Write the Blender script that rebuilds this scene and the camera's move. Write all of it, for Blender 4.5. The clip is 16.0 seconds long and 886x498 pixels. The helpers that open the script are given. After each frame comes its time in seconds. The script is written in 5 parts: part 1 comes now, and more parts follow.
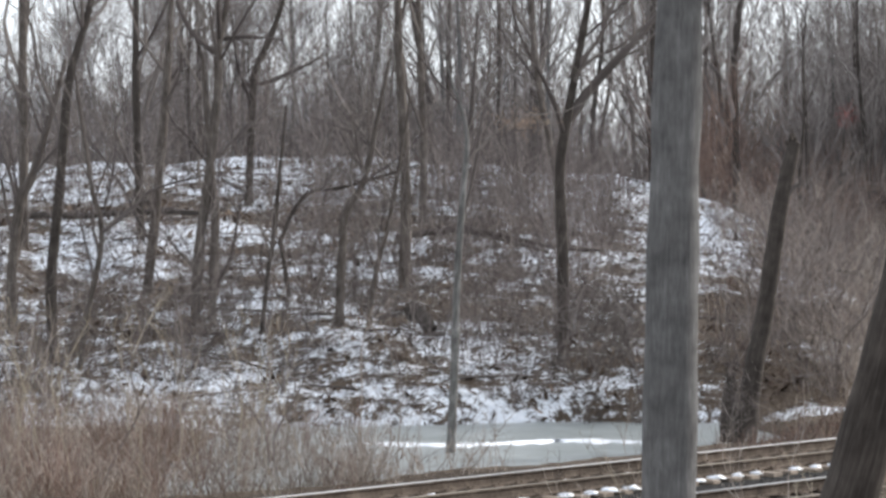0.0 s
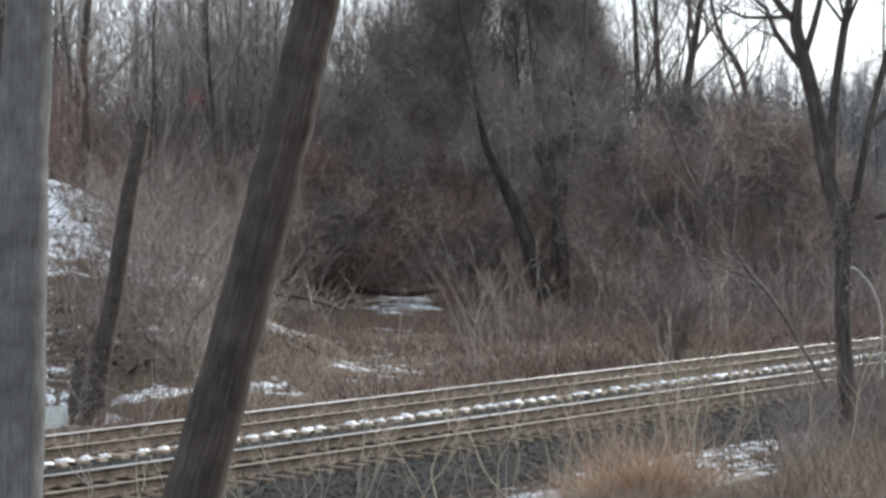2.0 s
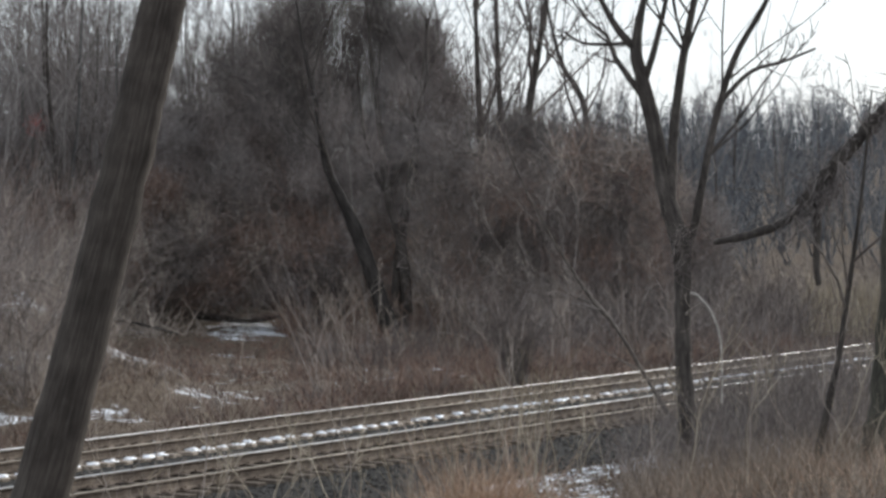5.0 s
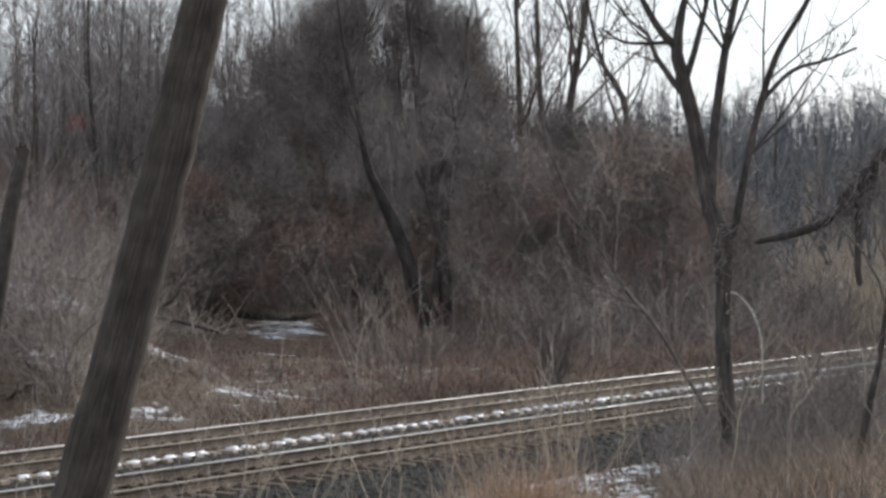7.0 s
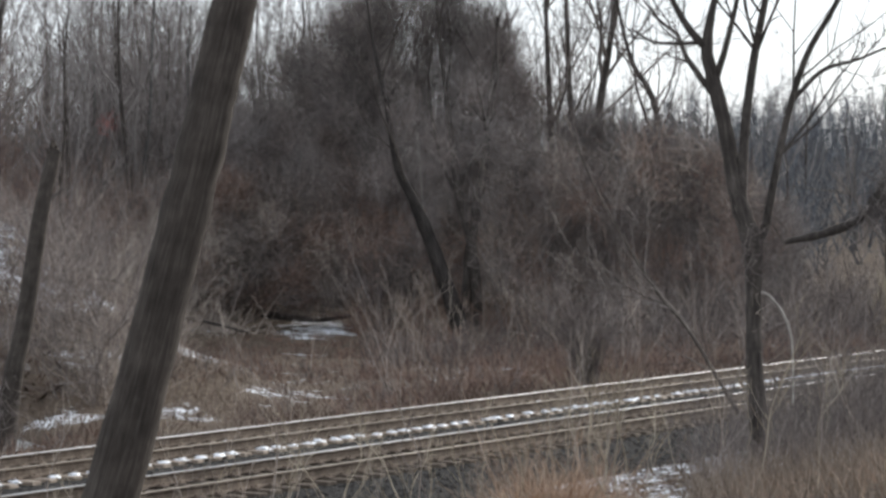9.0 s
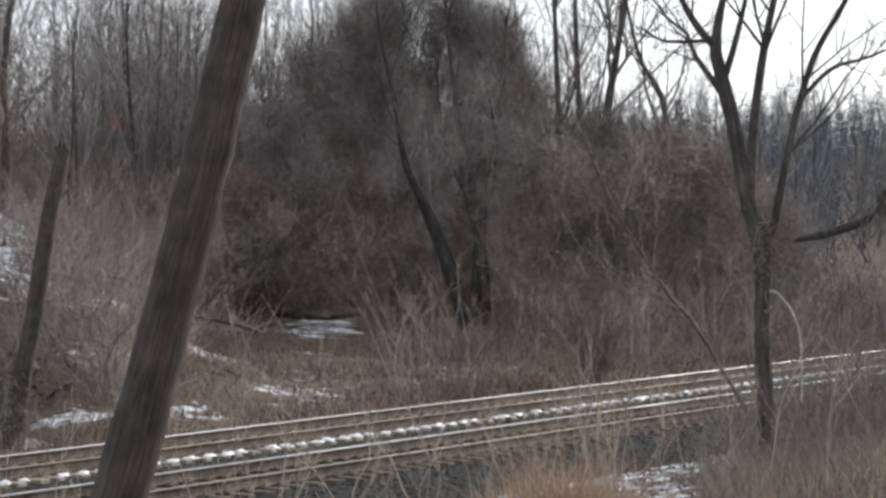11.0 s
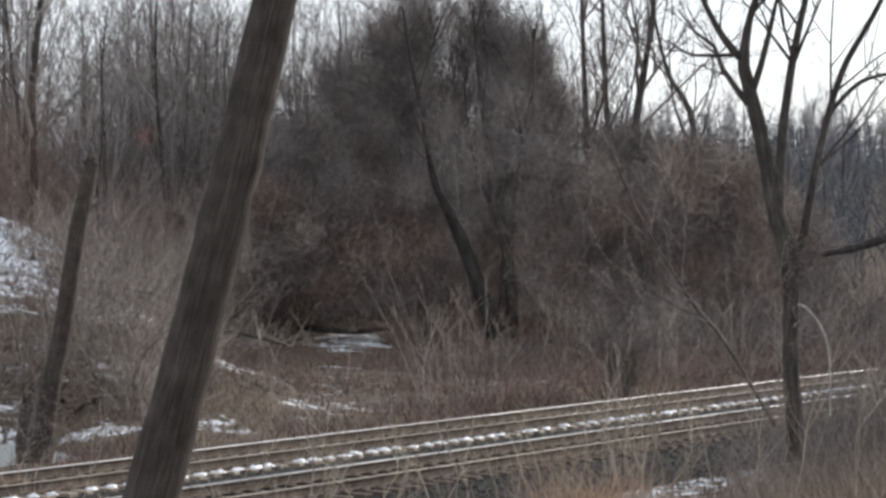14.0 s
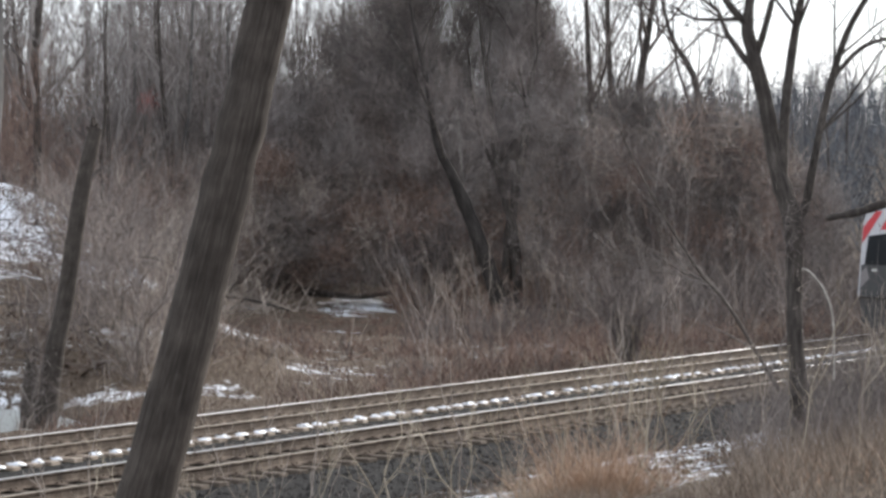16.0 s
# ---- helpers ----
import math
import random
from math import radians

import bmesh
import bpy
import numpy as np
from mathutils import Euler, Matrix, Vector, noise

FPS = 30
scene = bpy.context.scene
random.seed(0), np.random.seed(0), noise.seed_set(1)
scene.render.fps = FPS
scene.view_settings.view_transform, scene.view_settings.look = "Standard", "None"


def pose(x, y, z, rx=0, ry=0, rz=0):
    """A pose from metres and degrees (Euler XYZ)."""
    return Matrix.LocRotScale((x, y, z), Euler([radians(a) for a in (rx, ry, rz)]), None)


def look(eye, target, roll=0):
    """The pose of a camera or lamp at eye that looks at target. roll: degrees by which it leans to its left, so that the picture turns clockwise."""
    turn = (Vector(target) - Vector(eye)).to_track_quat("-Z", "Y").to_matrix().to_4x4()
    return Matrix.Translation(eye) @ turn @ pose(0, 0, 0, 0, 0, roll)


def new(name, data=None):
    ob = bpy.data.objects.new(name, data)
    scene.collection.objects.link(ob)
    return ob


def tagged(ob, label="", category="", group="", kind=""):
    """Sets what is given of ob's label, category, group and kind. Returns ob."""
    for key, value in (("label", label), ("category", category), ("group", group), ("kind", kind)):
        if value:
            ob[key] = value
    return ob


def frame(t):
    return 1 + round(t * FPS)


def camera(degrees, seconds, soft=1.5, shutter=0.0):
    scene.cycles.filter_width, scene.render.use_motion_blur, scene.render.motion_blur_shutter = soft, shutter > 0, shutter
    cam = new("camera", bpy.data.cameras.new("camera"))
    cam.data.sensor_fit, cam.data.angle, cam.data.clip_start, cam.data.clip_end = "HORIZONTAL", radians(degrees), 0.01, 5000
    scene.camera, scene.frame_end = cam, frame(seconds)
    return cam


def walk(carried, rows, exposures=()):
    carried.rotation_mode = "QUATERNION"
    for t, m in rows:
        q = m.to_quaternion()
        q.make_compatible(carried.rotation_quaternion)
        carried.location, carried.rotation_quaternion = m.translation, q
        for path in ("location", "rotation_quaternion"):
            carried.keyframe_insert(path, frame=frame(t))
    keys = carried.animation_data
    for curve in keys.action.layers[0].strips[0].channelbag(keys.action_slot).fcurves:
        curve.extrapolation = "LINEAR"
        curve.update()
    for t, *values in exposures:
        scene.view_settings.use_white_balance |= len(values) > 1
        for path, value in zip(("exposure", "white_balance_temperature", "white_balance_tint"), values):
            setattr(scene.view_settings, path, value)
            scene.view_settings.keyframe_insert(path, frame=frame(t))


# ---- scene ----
# The eye stands on a bank above a double-track railway and pans; z = 0 is the top of the sleepers.
cam = camera(19.0, 16.0, soft=3.0)
EYE = 4.31
ROWS = [  # seconds, bearing (clockwise), pitch, lean
    (0.0, -18.771, -0.795, 0.651), (0.2, -17.19, -0.905, 0.60), (0.5, -14.508, -1.189, 0.492), (0.8, -12.87, -1.297, 0.34), (1.0, -12.05, -1.409, 0.248),
    (1.3, -9.914, -1.62, 0.16), (1.5, -8.177, -1.54, 0.123), (1.8, -5.54, -1.306, 0.105), (2.0, -4.766, -1.269, 0.098), (2.2, -3.2, -1.27, 0.05),
    (2.4, -1.13, -1.17, 0.0), (2.5, -0.574, -1.155, -0.03), (3.0, 0.0, -1.092, 0.0), (3.5, -0.161, -1.057, 0.113),
    (4.0, -0.42, -1.134, 0.135), (4.5, -0.978, -1.278, 0.141), (5.0, -1.351, -0.719, 0.128), (5.2, -1.74, -0.67, 0.12), (7.3, -2.45, -0.76, 0.0), (7.5, -2.695, -0.771, -0.003),
    (8.0, -2.982, -0.774, 0.045), (8.5, -2.813, -0.685, 0.064), (9.0, -2.872, -0.73, 0.119), (11.3, -3.146, -0.78, 0.09), (11.5, -3.427, -0.819, 0.093),
    (12.0, -3.55, -0.703, 0.022), (12.5, -3.495, -0.647, 0.071), (13.0, -3.423, -0.639, 0.138), (13.5, -3.494, -0.515, 0.146),
    (14.0, -3.66, -0.462, 0.106), (14.5, -3.696, -0.5, 0.047), (15.0, -3.566, -0.63, 0.103), (15.5, -3.444, -1.256, 0.179),
    (16.0, -3.739, -1.223, 0.204)]
walk(cam, [(t, pose(0, 0, EYE, 90 + pitch, lean, -az)) for t, az, pitch, lean in ROWS],
     exposures=[(0.0, 0.15, 6500, 10), (0.5, 0.32, 6450, 9), (1.0, 0.27, 6400, 8), (1.8, 0.3, 6350, 7), (2.7, -0.35, 6300, 6), (4.0, -0.3, 6450, 9.5), (4.5, -0.18, 6450, 9), (5.0, -0.16, 6400, 8), (8.5, -0.08, 6450, 9),
                (12.5, 0.05, 6500, 10), (14.5, -0.11, 6500, 10), (15.0, -0.03, 6500, 10), (16.0, 0.26, 6500, 10.5)])

# ---- world and sun: thin bright cloud, the sun low behind it, ahead and to the right ----
SUN_AZ, SUN_EL = 41.0, 23.0
world = bpy.data.worlds.new("sky")
scene.world = world
world.use_nodes = True
wn, wl = world.node_tree.nodes, world.node_tree.links
sky = wn.new("ShaderNodeTexSky")
sky.sky_type, sky.sun_disc = "NISHITA", False
sky.sun_elevation, sky.sun_rotation = radians(SUN_EL), radians(SUN_AZ)
sky.dust_density, sky.air_density = 1.5, 1.0
cloud = wn.new("ShaderNodeMix")
cloud.data_type, cloud.blend_type = "RGBA", "MIX"
cloud.inputs[0].default_value = 0.82
cloud.inputs[7].default_value = (8.9, 9.4, 10.1, 1)
wl.new(sky.outputs[0], cloud.inputs[6])
wl.new(cloud.outputs[2], wn["Background"].inputs[0])
wn["Background"].inputs[1].default_value = 0.133
sun = new("sun", bpy.data.lights.new("sun", "SUN"))
sun.data.energy, sun.data.angle, sun.data.color = 4.3, radians(4), (1.0, 0.955, 0.90)
sun.matrix_world = look((0, 0, 0), (-math.sin(radians(SUN_AZ)) * math.cos(radians(SUN_EL)), -math.cos(radians(SUN_AZ)) * math.cos(radians(SUN_EL)), -math.sin(radians(SUN_EL))))


# ---- materials ----
def ramp_of(n, l, fac, stops):
    r = n.new("ShaderNodeValToRGB")
    e = r.color_ramp.elements
    while len(e) < len(stops):
        e.new(0.5)
    for k, (p, c) in enumerate(stops):
        e[k].position, e[k].color = p, (*c, 1)
    l.new(fac, r.inputs[0])
    return r.outputs[0]


def surface(name, colours, scale=4.0, rough=0.85, bump=0.3, metal=0.0, stretch=(1, 1, 1), fine=5.0, island=False, reach=0.03, along=False):
    """A rough two-scale surface in object space; island: the colour changes from piece to piece; along: the grain follows the trunk."""
    m = bpy.data.materials.new(name)
    m.use_nodes = True
    n, l = m.node_tree.nodes, m.node_tree.links
    b = n["Principled BSDF"]
    tc, mp = n.new("ShaderNodeTexCoord"), n.new("ShaderNodeMapping")
    mp.inputs["Scale"].default_value = stretch
    if along:
        run = n.new("ShaderNodeAttribute")
        run.attribute_name = "grain"
        l.new(run.outputs["Vector"], mp.inputs[0])
    else:
        l.new(tc.outputs["Object"], mp.inputs[0])
    big, small = n.new("ShaderNodeTexNoise"), n.new("ShaderNodeTexNoise")
    big.inputs["Scale"].default_value, big.inputs["Detail"].default_value = scale, 6
    small.inputs["Scale"].default_value, small.inputs["Detail"].default_value = scale * fine, 4
    for t in (big, small):
        l.new(mp.outputs[0], t.inputs[0])
    mixed = n.new("ShaderNodeMath")
    mixed.operation = "MULTIPLY_ADD"
    mixed.inputs[1].default_value = 0.4
    l.new(small.outputs[0], mixed.inputs[0])
    half = n.new("ShaderNodeMath")
    half.operation = "MULTIPLY"
    half.inputs[1].default_value = 0.6
    if island:
        g = n.new("ShaderNodeNewGeometry")
        l.new(g.outputs["Random Per Island"], half.inputs[0])
    else:
        l.new(big.outputs[0], half.inputs[0])
    l.new(half.outputs[0], mixed.inputs[2])
    lo, hi = (0.15, 0.8) if island else (0.34, 0.66)
    stops = [(lo + (hi - lo) * k / (len(colours) - 1), c) for k, c in enumerate(colours)]
    blotch, spread, tint = n.new("ShaderNodeTexNoise"), n.new("ShaderNodeMapRange"), n.new("ShaderNodeMix")
    blotch.inputs["Scale"].default_value, blotch.inputs["Detail"].default_value = scale * 0.11, 3
    l.new(tc.outputs["Object"], blotch.inputs[0])
    for k, value in zip((1, 2, 3, 4), (0.3, 0.7, 0.68, 1.3)):
        spread.inputs[k].default_value = value
    l.new(blotch.outputs[0], spread.inputs[0])
    tint.data_type, tint.blend_type = "RGBA", "MULTIPLY"
    tint.inputs[0].default_value = 1.0
    l.new(ramp_of(n, l, mixed.outputs[0], stops), tint.inputs[6])
    l.new(spread.outputs[0], tint.inputs[7])
    l.new(tint.outputs[2], b.inputs["Base Color"])
    b.inputs["Roughness"].default_value, b.inputs["Metallic"].default_value = rough, metal
    if rough > 0.7:
        b.inputs["Specular IOR Level"].default_value = 0.12
    if bump:
        bp = n.new("ShaderNodeBump")
        bp.inputs["Strength"].default_value, bp.inputs["Distance"].default_value = bump, reach
        l.new(mixed.outputs[0], bp.inputs["Height"])
        l.new(bp.outputs[0], b.inputs["Normal"])
    return m


BARK_GREY = surface("grey_bark", [(0.095, 0.092, 0.091), (0.13, 0.127, 0.126), (0.17, 0.167, 0.166)], 40, 0.9, 0.45, stretch=(1, 1, 0.12), fine=2.6, reach=0.02, along=True)
BARK_BROWN = surface("brown_bark", [(0.038, 0.032, 0.028), (0.06, 0.051, 0.045), (0.096, 0.084, 0.075)], 42, 0.9, 0.4, stretch=(1, 1, 0.055), fine=2.6, reach=0.02, along=True)
BARK_HILL = surface("pale_brown_bark", [(0.05, 0.042, 0.037), (0.11, 0.094, 0.083), (0.20, 0.175, 0.155)], 16, 0.9, 0.7, stretch=(1, 1, 0.22), along=True)
# Darker than dark_bark throughout.
BARK_BLACKISH = surface("blackish_bark", [(0.018, 0.016, 0.015), (0.038, 0.034, 0.032), (0.075, 0.067, 0.062)], 12, 0.85, 0.7, stretch=(1, 1, 0.2), along=True)
BARK_MOSS = surface("mossy_bark", [(0.025, 0.024, 0.021), (0.058, 0.055, 0.046), (0.11, 0.105, 0.082)], 22, 0.95, 0.8, stretch=(1, 1, 0.22), fine=4, along=True)
BARK_DARK = surface("dark_bark", [(0.03, 0.027, 0.026), (0.065, 0.057, 0.052), (0.11, 0.097, 0.088)], 16, 0.95, 0.7, stretch=(1, 1, 0.2), along=True)
BARK_PALE = surface("pale_bark", [(0.08, 0.077, 0.073), (0.15, 0.146, 0.14), (0.30, 0.295, 0.285)], 14, 0.85, 0.5, stretch=(1, 1, 0.25), along=True)
BRANCH = surface("branch_bark", [(0.066, 0.056, 0.054), (0.131, 0.114, 0.106), (0.212, 0.187, 0.172)], 3, 0.9, 0, island=True)
LIMB = surface("dark_limb_bark", [(0.03, 0.027, 0.026), (0.065, 0.057, 0.052), (0.11, 0.097, 0.088)], 16, 0.95, 0.5, stretch=(1, 1, 0.4))
# Branch bark paled for distance, in the colour itself.
BRANCH_FAR = surface("distance_paled_branch", [(0.111, 0.099, 0.095), (0.192, 0.172, 0.165), (0.313, 0.291, 0.278)], 2, 0.9, 0, island=True)
TWIG = surface("twig_bark", [(0.076, 0.064, 0.062), (0.157, 0.132, 0.125), (0.303, 0.268, 0.247)], 2, 0.9, 0, island=True)
TWIG_RED = surface("reddish_twig_bark", [(0.098, 0.065, 0.055), (0.205, 0.137, 0.113), (0.352, 0.26, 0.213)], 2, 0.9, 0, island=True)
TWIG_TAN = surface("tan_twig_bark", [(0.155, 0.125, 0.105), (0.33, 0.275, 0.237), (0.524, 0.464, 0.41)], 2, 0.9, 0, island=True)
# Bluish grey of haze over the far woods, mixed into the bark colour.
DISTANT = surface("hazed_distant_bark", [(0.07, 0.077, 0.089), (0.111, 0.119, 0.133), (0.164, 0.173, 0.189)], 2, 0.95, 0, island=True)
VINE = surface("dark_vine", [(0.076, 0.068, 0.067), (0.151, 0.135, 0.131), (0.263, 0.234, 0.223)], 2, 0.95, 0, island=True)
VINE_PALE = surface("pale_vine", [(0.22, 0.205, 0.185), (0.34, 0.32, 0.295), (0.48, 0.46, 0.42)], 12, 0.8, 0.3)
GRASS = surface("dead_grass", [(0.087, 0.065, 0.052), (0.179, 0.138, 0.109), (0.349, 0.295, 0.244)], 2, 0.9, 0, island=True)
GRASS_RUST = surface("rusty_grass", [(0.28, 0.18, 0.12), (0.48, 0.33, 0.235), (0.66, 0.52, 0.40)], 2, 0.9, 0, island=True)
DARK_GRASS = surface("dark_dead_grass", [(0.06, 0.043, 0.036), (0.13, 0.091, 0.076), (0.22, 0.165, 0.137)], 2, 0.9, 0, island=True)
REED = surface("pale_reed", [(0.26, 0.215, 0.16), (0.38, 0.325, 0.25), (0.50, 0.44, 0.35)], 2, 0.9, 0, island=True)
LEAF = surface("fallen_leaf", [(0.034, 0.026, 0.021), (0.087, 0.063, 0.049), (0.213, 0.158, 0.12)], 2, 0.9, 0, island=True)
RED_LEAF = surface("red_leaf", [(0.22, 0.06, 0.055), (0.36, 0.10, 0.09)], 3, 0.8, 0, island=True)
SNOW = surface("old_snow", [(0.70, 0.74, 0.80), (0.82, 0.85, 0.90), (0.88, 0.90, 0.93)], 5, 0.6, 0.4)
SLEEPER = surface("weathered_sleeper_wood", [(0.045, 0.036, 0.03), (0.085, 0.068, 0.055), (0.15, 0.125, 0.10)], 4, 0.9, 0.6, stretch=(0.3, 2, 2))
# Lighter copy for the far track: the low sun's tan sheen is in the colour.
SLEEPER_TAN = surface("sunlit_sleeper_wood", [(0.10, 0.078, 0.06), (0.19, 0.15, 0.115), (0.29, 0.235, 0.18)], 4, 0.62, 0.5, stretch=(0.3, 2, 2))
RUST = surface("rusty_rail_steel", [(0.06, 0.046, 0.037), (0.115, 0.09, 0.072), (0.19, 0.152, 0.122)], 3, 0.75, 0.2)
HEAD = surface("polished_rail_head", [(0.66, 0.64, 0.62), (0.8, 0.78, 0.76)], 2, 0.42, 0.05, metal=1.0)
HEAD_WORN = surface("worn_rail_head", [(0.40, 0.40, 0.40), (0.52, 0.52, 0.52)], 2, 0.46, 0.05, metal=1.0)
HEAD_DULL = surface("dull_rail_head", [(0.19, 0.16, 0.13), (0.31, 0.27, 0.22)], 2, 0.5, 0.05, metal=0.6)
BALLAST = surface("ballast_stone", [(0.016, 0.016, 0.016), (0.033, 0.031, 0.03), (0.065, 0.061, 0.06)], 3, 0.95, 0, island=True)


def ground_surface():
    """Leaf litter, bare ballast by the track, and patchy snow where the ground holds it."""
    m = bpy.data.materials.new("leaf_litter_and_snow")
    m.use_nodes = True
    n, l = m.node_tree.nodes, m.node_tree.links
    b = n["Principled BSDF"]
    tc = n.new("ShaderNodeTexCoord")

    def noise_at(scale, detail, rough=0.6):
        t = n.new("ShaderNodeTexNoise")
        t.inputs["Scale"].default_value, t.inputs["Detail"].default_value, t.inputs["Roughness"].default_value = scale, detail, rough
        l.new(tc.outputs["Object"], t.inputs[0])
        return t.outputs[0]

    def attr(name):
        a = n.new("ShaderNodeAttribute")
        a.attribute_name = name
        return a.outputs["Fac"]

    def math_node(op, a, c, d=None):
        k = n.new("ShaderNodeMath")
        k.operation = op
        for i, v in enumerate((a, c, d)):
            if v is None:
                continue
            if isinstance(v, (int, float)):
                k.inputs[i].default_value = v
            else:
                l.new(v, k.inputs[i])
        return k.outputs[0]

    def mix(fac, a, c):
        k = n.new("ShaderNodeMix")
        k.data_type = "RGBA"
        l.new(fac, k.inputs[0])
        l.new(a, k.inputs[6])
        l.new(c, k.inputs[7])
        return k.outputs[2]

    coarse, fine, tuft, grain = noise_at(0.9, 8, 0.7), noise_at(4.5, 8, 0.72), noise_at(13, 5, 0.65), noise_at(26, 4)
    litter = ramp_of(n, l, math_node("MULTIPLY_ADD", fine, 0.6, math_node("MULTIPLY", grain, 0.4)),
                     [(0.36, (0.035, 0.026, 0.021)), (0.5, (0.10, 0.076, 0.058)), (0.64, (0.21, 0.165, 0.125))])
    stone = ramp_of(n, l, grain, [(0.36, (0.009, 0.0085, 0.008)), (0.5, (0.021, 0.02, 0.019)), (0.64, (0.05, 0.047, 0.044))])
    snow = ramp_of(n, l, fine, [(0.35, (0.66, 0.70, 0.77)), (0.6, (0.84, 0.87, 0.92))])
    base = mix(attr("ballast"), litter, stone)
    patch = math_node("MULTIPLY_ADD", coarse, 0.46, math_node("MULTIPLY_ADD", fine, 0.32, math_node("MULTIPLY", tuft, 0.22)))
    cover = math_node("MULTIPLY_ADD", math_node("MULTIPLY_ADD", patch, 2.1, math_node("ADD", attr("snow_cover"), -1.55)), 13.0, 0.5)
    clamp = n.new("ShaderNodeClamp")
    l.new(cover, clamp.inputs[0])
    l.new(mix(clamp.outputs[0], base, snow), b.inputs["Base Color"])
    b.inputs["Roughness"].default_value = 0.9
    b.inputs["Specular IOR Level"].default_value = 0.12
    bp = n.new("ShaderNodeBump")
    bp.inputs["Strength"].default_value, bp.inputs["Distance"].default_value = 0.7, 0.12
    l.new(math_node("MULTIPLY_ADD", grain, 0.3, fine), bp.inputs["Height"])
    l.new(bp.outputs[0], b.inputs["Normal"])
    return m


def ice_surface():
    m = surface("grey_pond_ice", [(0.17, 0.19, 0.19), (0.24, 0.262, 0.262), (0.32, 0.345, 0.345)], 0.6, 0.35, 0.05)
    return m


GROUND, ICE = ground_surface(), ice_surface()

# ---- the plan ----
AZ0 = radians(-61.92)  # bearing of the shortest way to the track
N = np.array([math.sin(AZ0), math.cos(AZ0)])  # across the track, away from the eye
U = np.array([math.cos(AZ0), -math.sin(AZ0)])  # along the track, to the far right
FAR_TRACK, NEAR_TRACK = 29.11, 24.91
RAILS = 0.18
HILL_AZ = radians(-19.0)
HA, HB = np.array([math.sin(HILL_AZ), math.cos(HILL_AZ)]), np.array([math.cos(HILL_AZ), -math.sin(HILL_AZ)])
POND_Z = -0.45


def on_track(n, s):
    return N * n + U * s


def at(az, d):
    return np.array([math.sin(radians(az)) * d, math.cos(radians(az)) * d])


def smooth(a, b, v):
    t = np.clip((v - a) / (b - a), 0, 1)
    return t * t * (3 - 2 * t)


def wobble(x, y, k):
    """Cheap uneven ground, about -1 to 1."""
    return (np.sin(x * k + 1.3 * np.sin(y * k * 0.7)) + np.sin(y * k * 1.1 + 2.1 + 1.1 * np.sin(x * k * 0.6)) + 0.6 * np.sin((x + y) * k * 2.3 + 0.5)) / 2.6


def plan(x, y):
    """n, s along the track; a, b along and across the hill's axis; distance; bearing in degrees."""
    x, y = np.asarray(x, float), np.asarray(y, float)
    return x * N[0] + y * N[1], x * U[0] + y * U[1], x * HA[0] + y * HA[1], x * HB[0] + y * HB[1], np.hypot(x, y), np.degrees(np.arctan2(x, y))


def pond_mask(x, y):
    n, s, a, b, d, az = plan(x, y)
    e = 0.9 * wobble(x, y, 0.35)
    return smooth(33.6, 34.8, n) * (1 - smooth(58.6 + e, 60.2 + e, a)) * smooth(-6.5, -2.5, b) * (1 - smooth(6.3 + e, 8.6 + e, b))


def height(x, y):
    n, s, a, b, d, az = plan(x, y)
    near = np.interp(n, [-300, 0, 8, 12, 15, 17, 18.5, 20, 20.9, 22.3, 23.3, 30.8, 31.5, 33.4], [4.5, 2.75, 2.05, 1.2, 0.55, 0.28, 0.15, 0.02, -0.16, -0.13, -0.07, -0.07, -0.12, -0.30])
    near = near + 0.10 * wobble(x, y, 0.8) * (1 - smooth(16.5, 19.5, n)) + 0.05 * wobble(x, y, 2.9) * (1 - smooth(17, 19, n))
    land = -0.22 + 0.14 * wobble(x, y, 0.3) + 0.05 * wobble(x, y, 1.7) + np.interp(d, [90, 110, 180, 300, 400, 3000], [0, 0.3, 3.5, 10.0, 14.5, 22.0]) * (1 - 0.75 * smooth(7.0, 13.0, -az)) + 1.6 * wobble(x, y, 0.021) * smooth(150, 260, d)
    rise = np.interp(a, [58.8, 61, 65, 75, 88, 98, 104, 140, 400, 3000], [0, 0.5, 1.4, 3.0, 4.8, 6.1, 6.5, 6.6, 8, 12])
    rough = 0.30 * wobble(x, y, 0.45) + 0.13 * wobble(x, y, 1.3) + 0.05 * wobble(x, y, 3.1)
    flank = np.interp(b, [-5, 3, 7.5, 9.8, 11.7, 13.0, 14.5, 16], [1, 0.97, 0.86, 0.77, 0.67, 0.4, 0.12, 0]) * smooth(-190, -90, b)
    land = land + flank * (rise + rough * smooth(59, 64, a) * (1 - 0.6 * smooth(104, 110, a)))
    land = land * (1 - pond_mask(x, y)) + pond_mask(x, y) * -0.8
    w = smooth(32.2, 34.4, n)
    return near * (1 - w) + land * w


def ground_z(p):
    return float(height(p[0], p[1]))


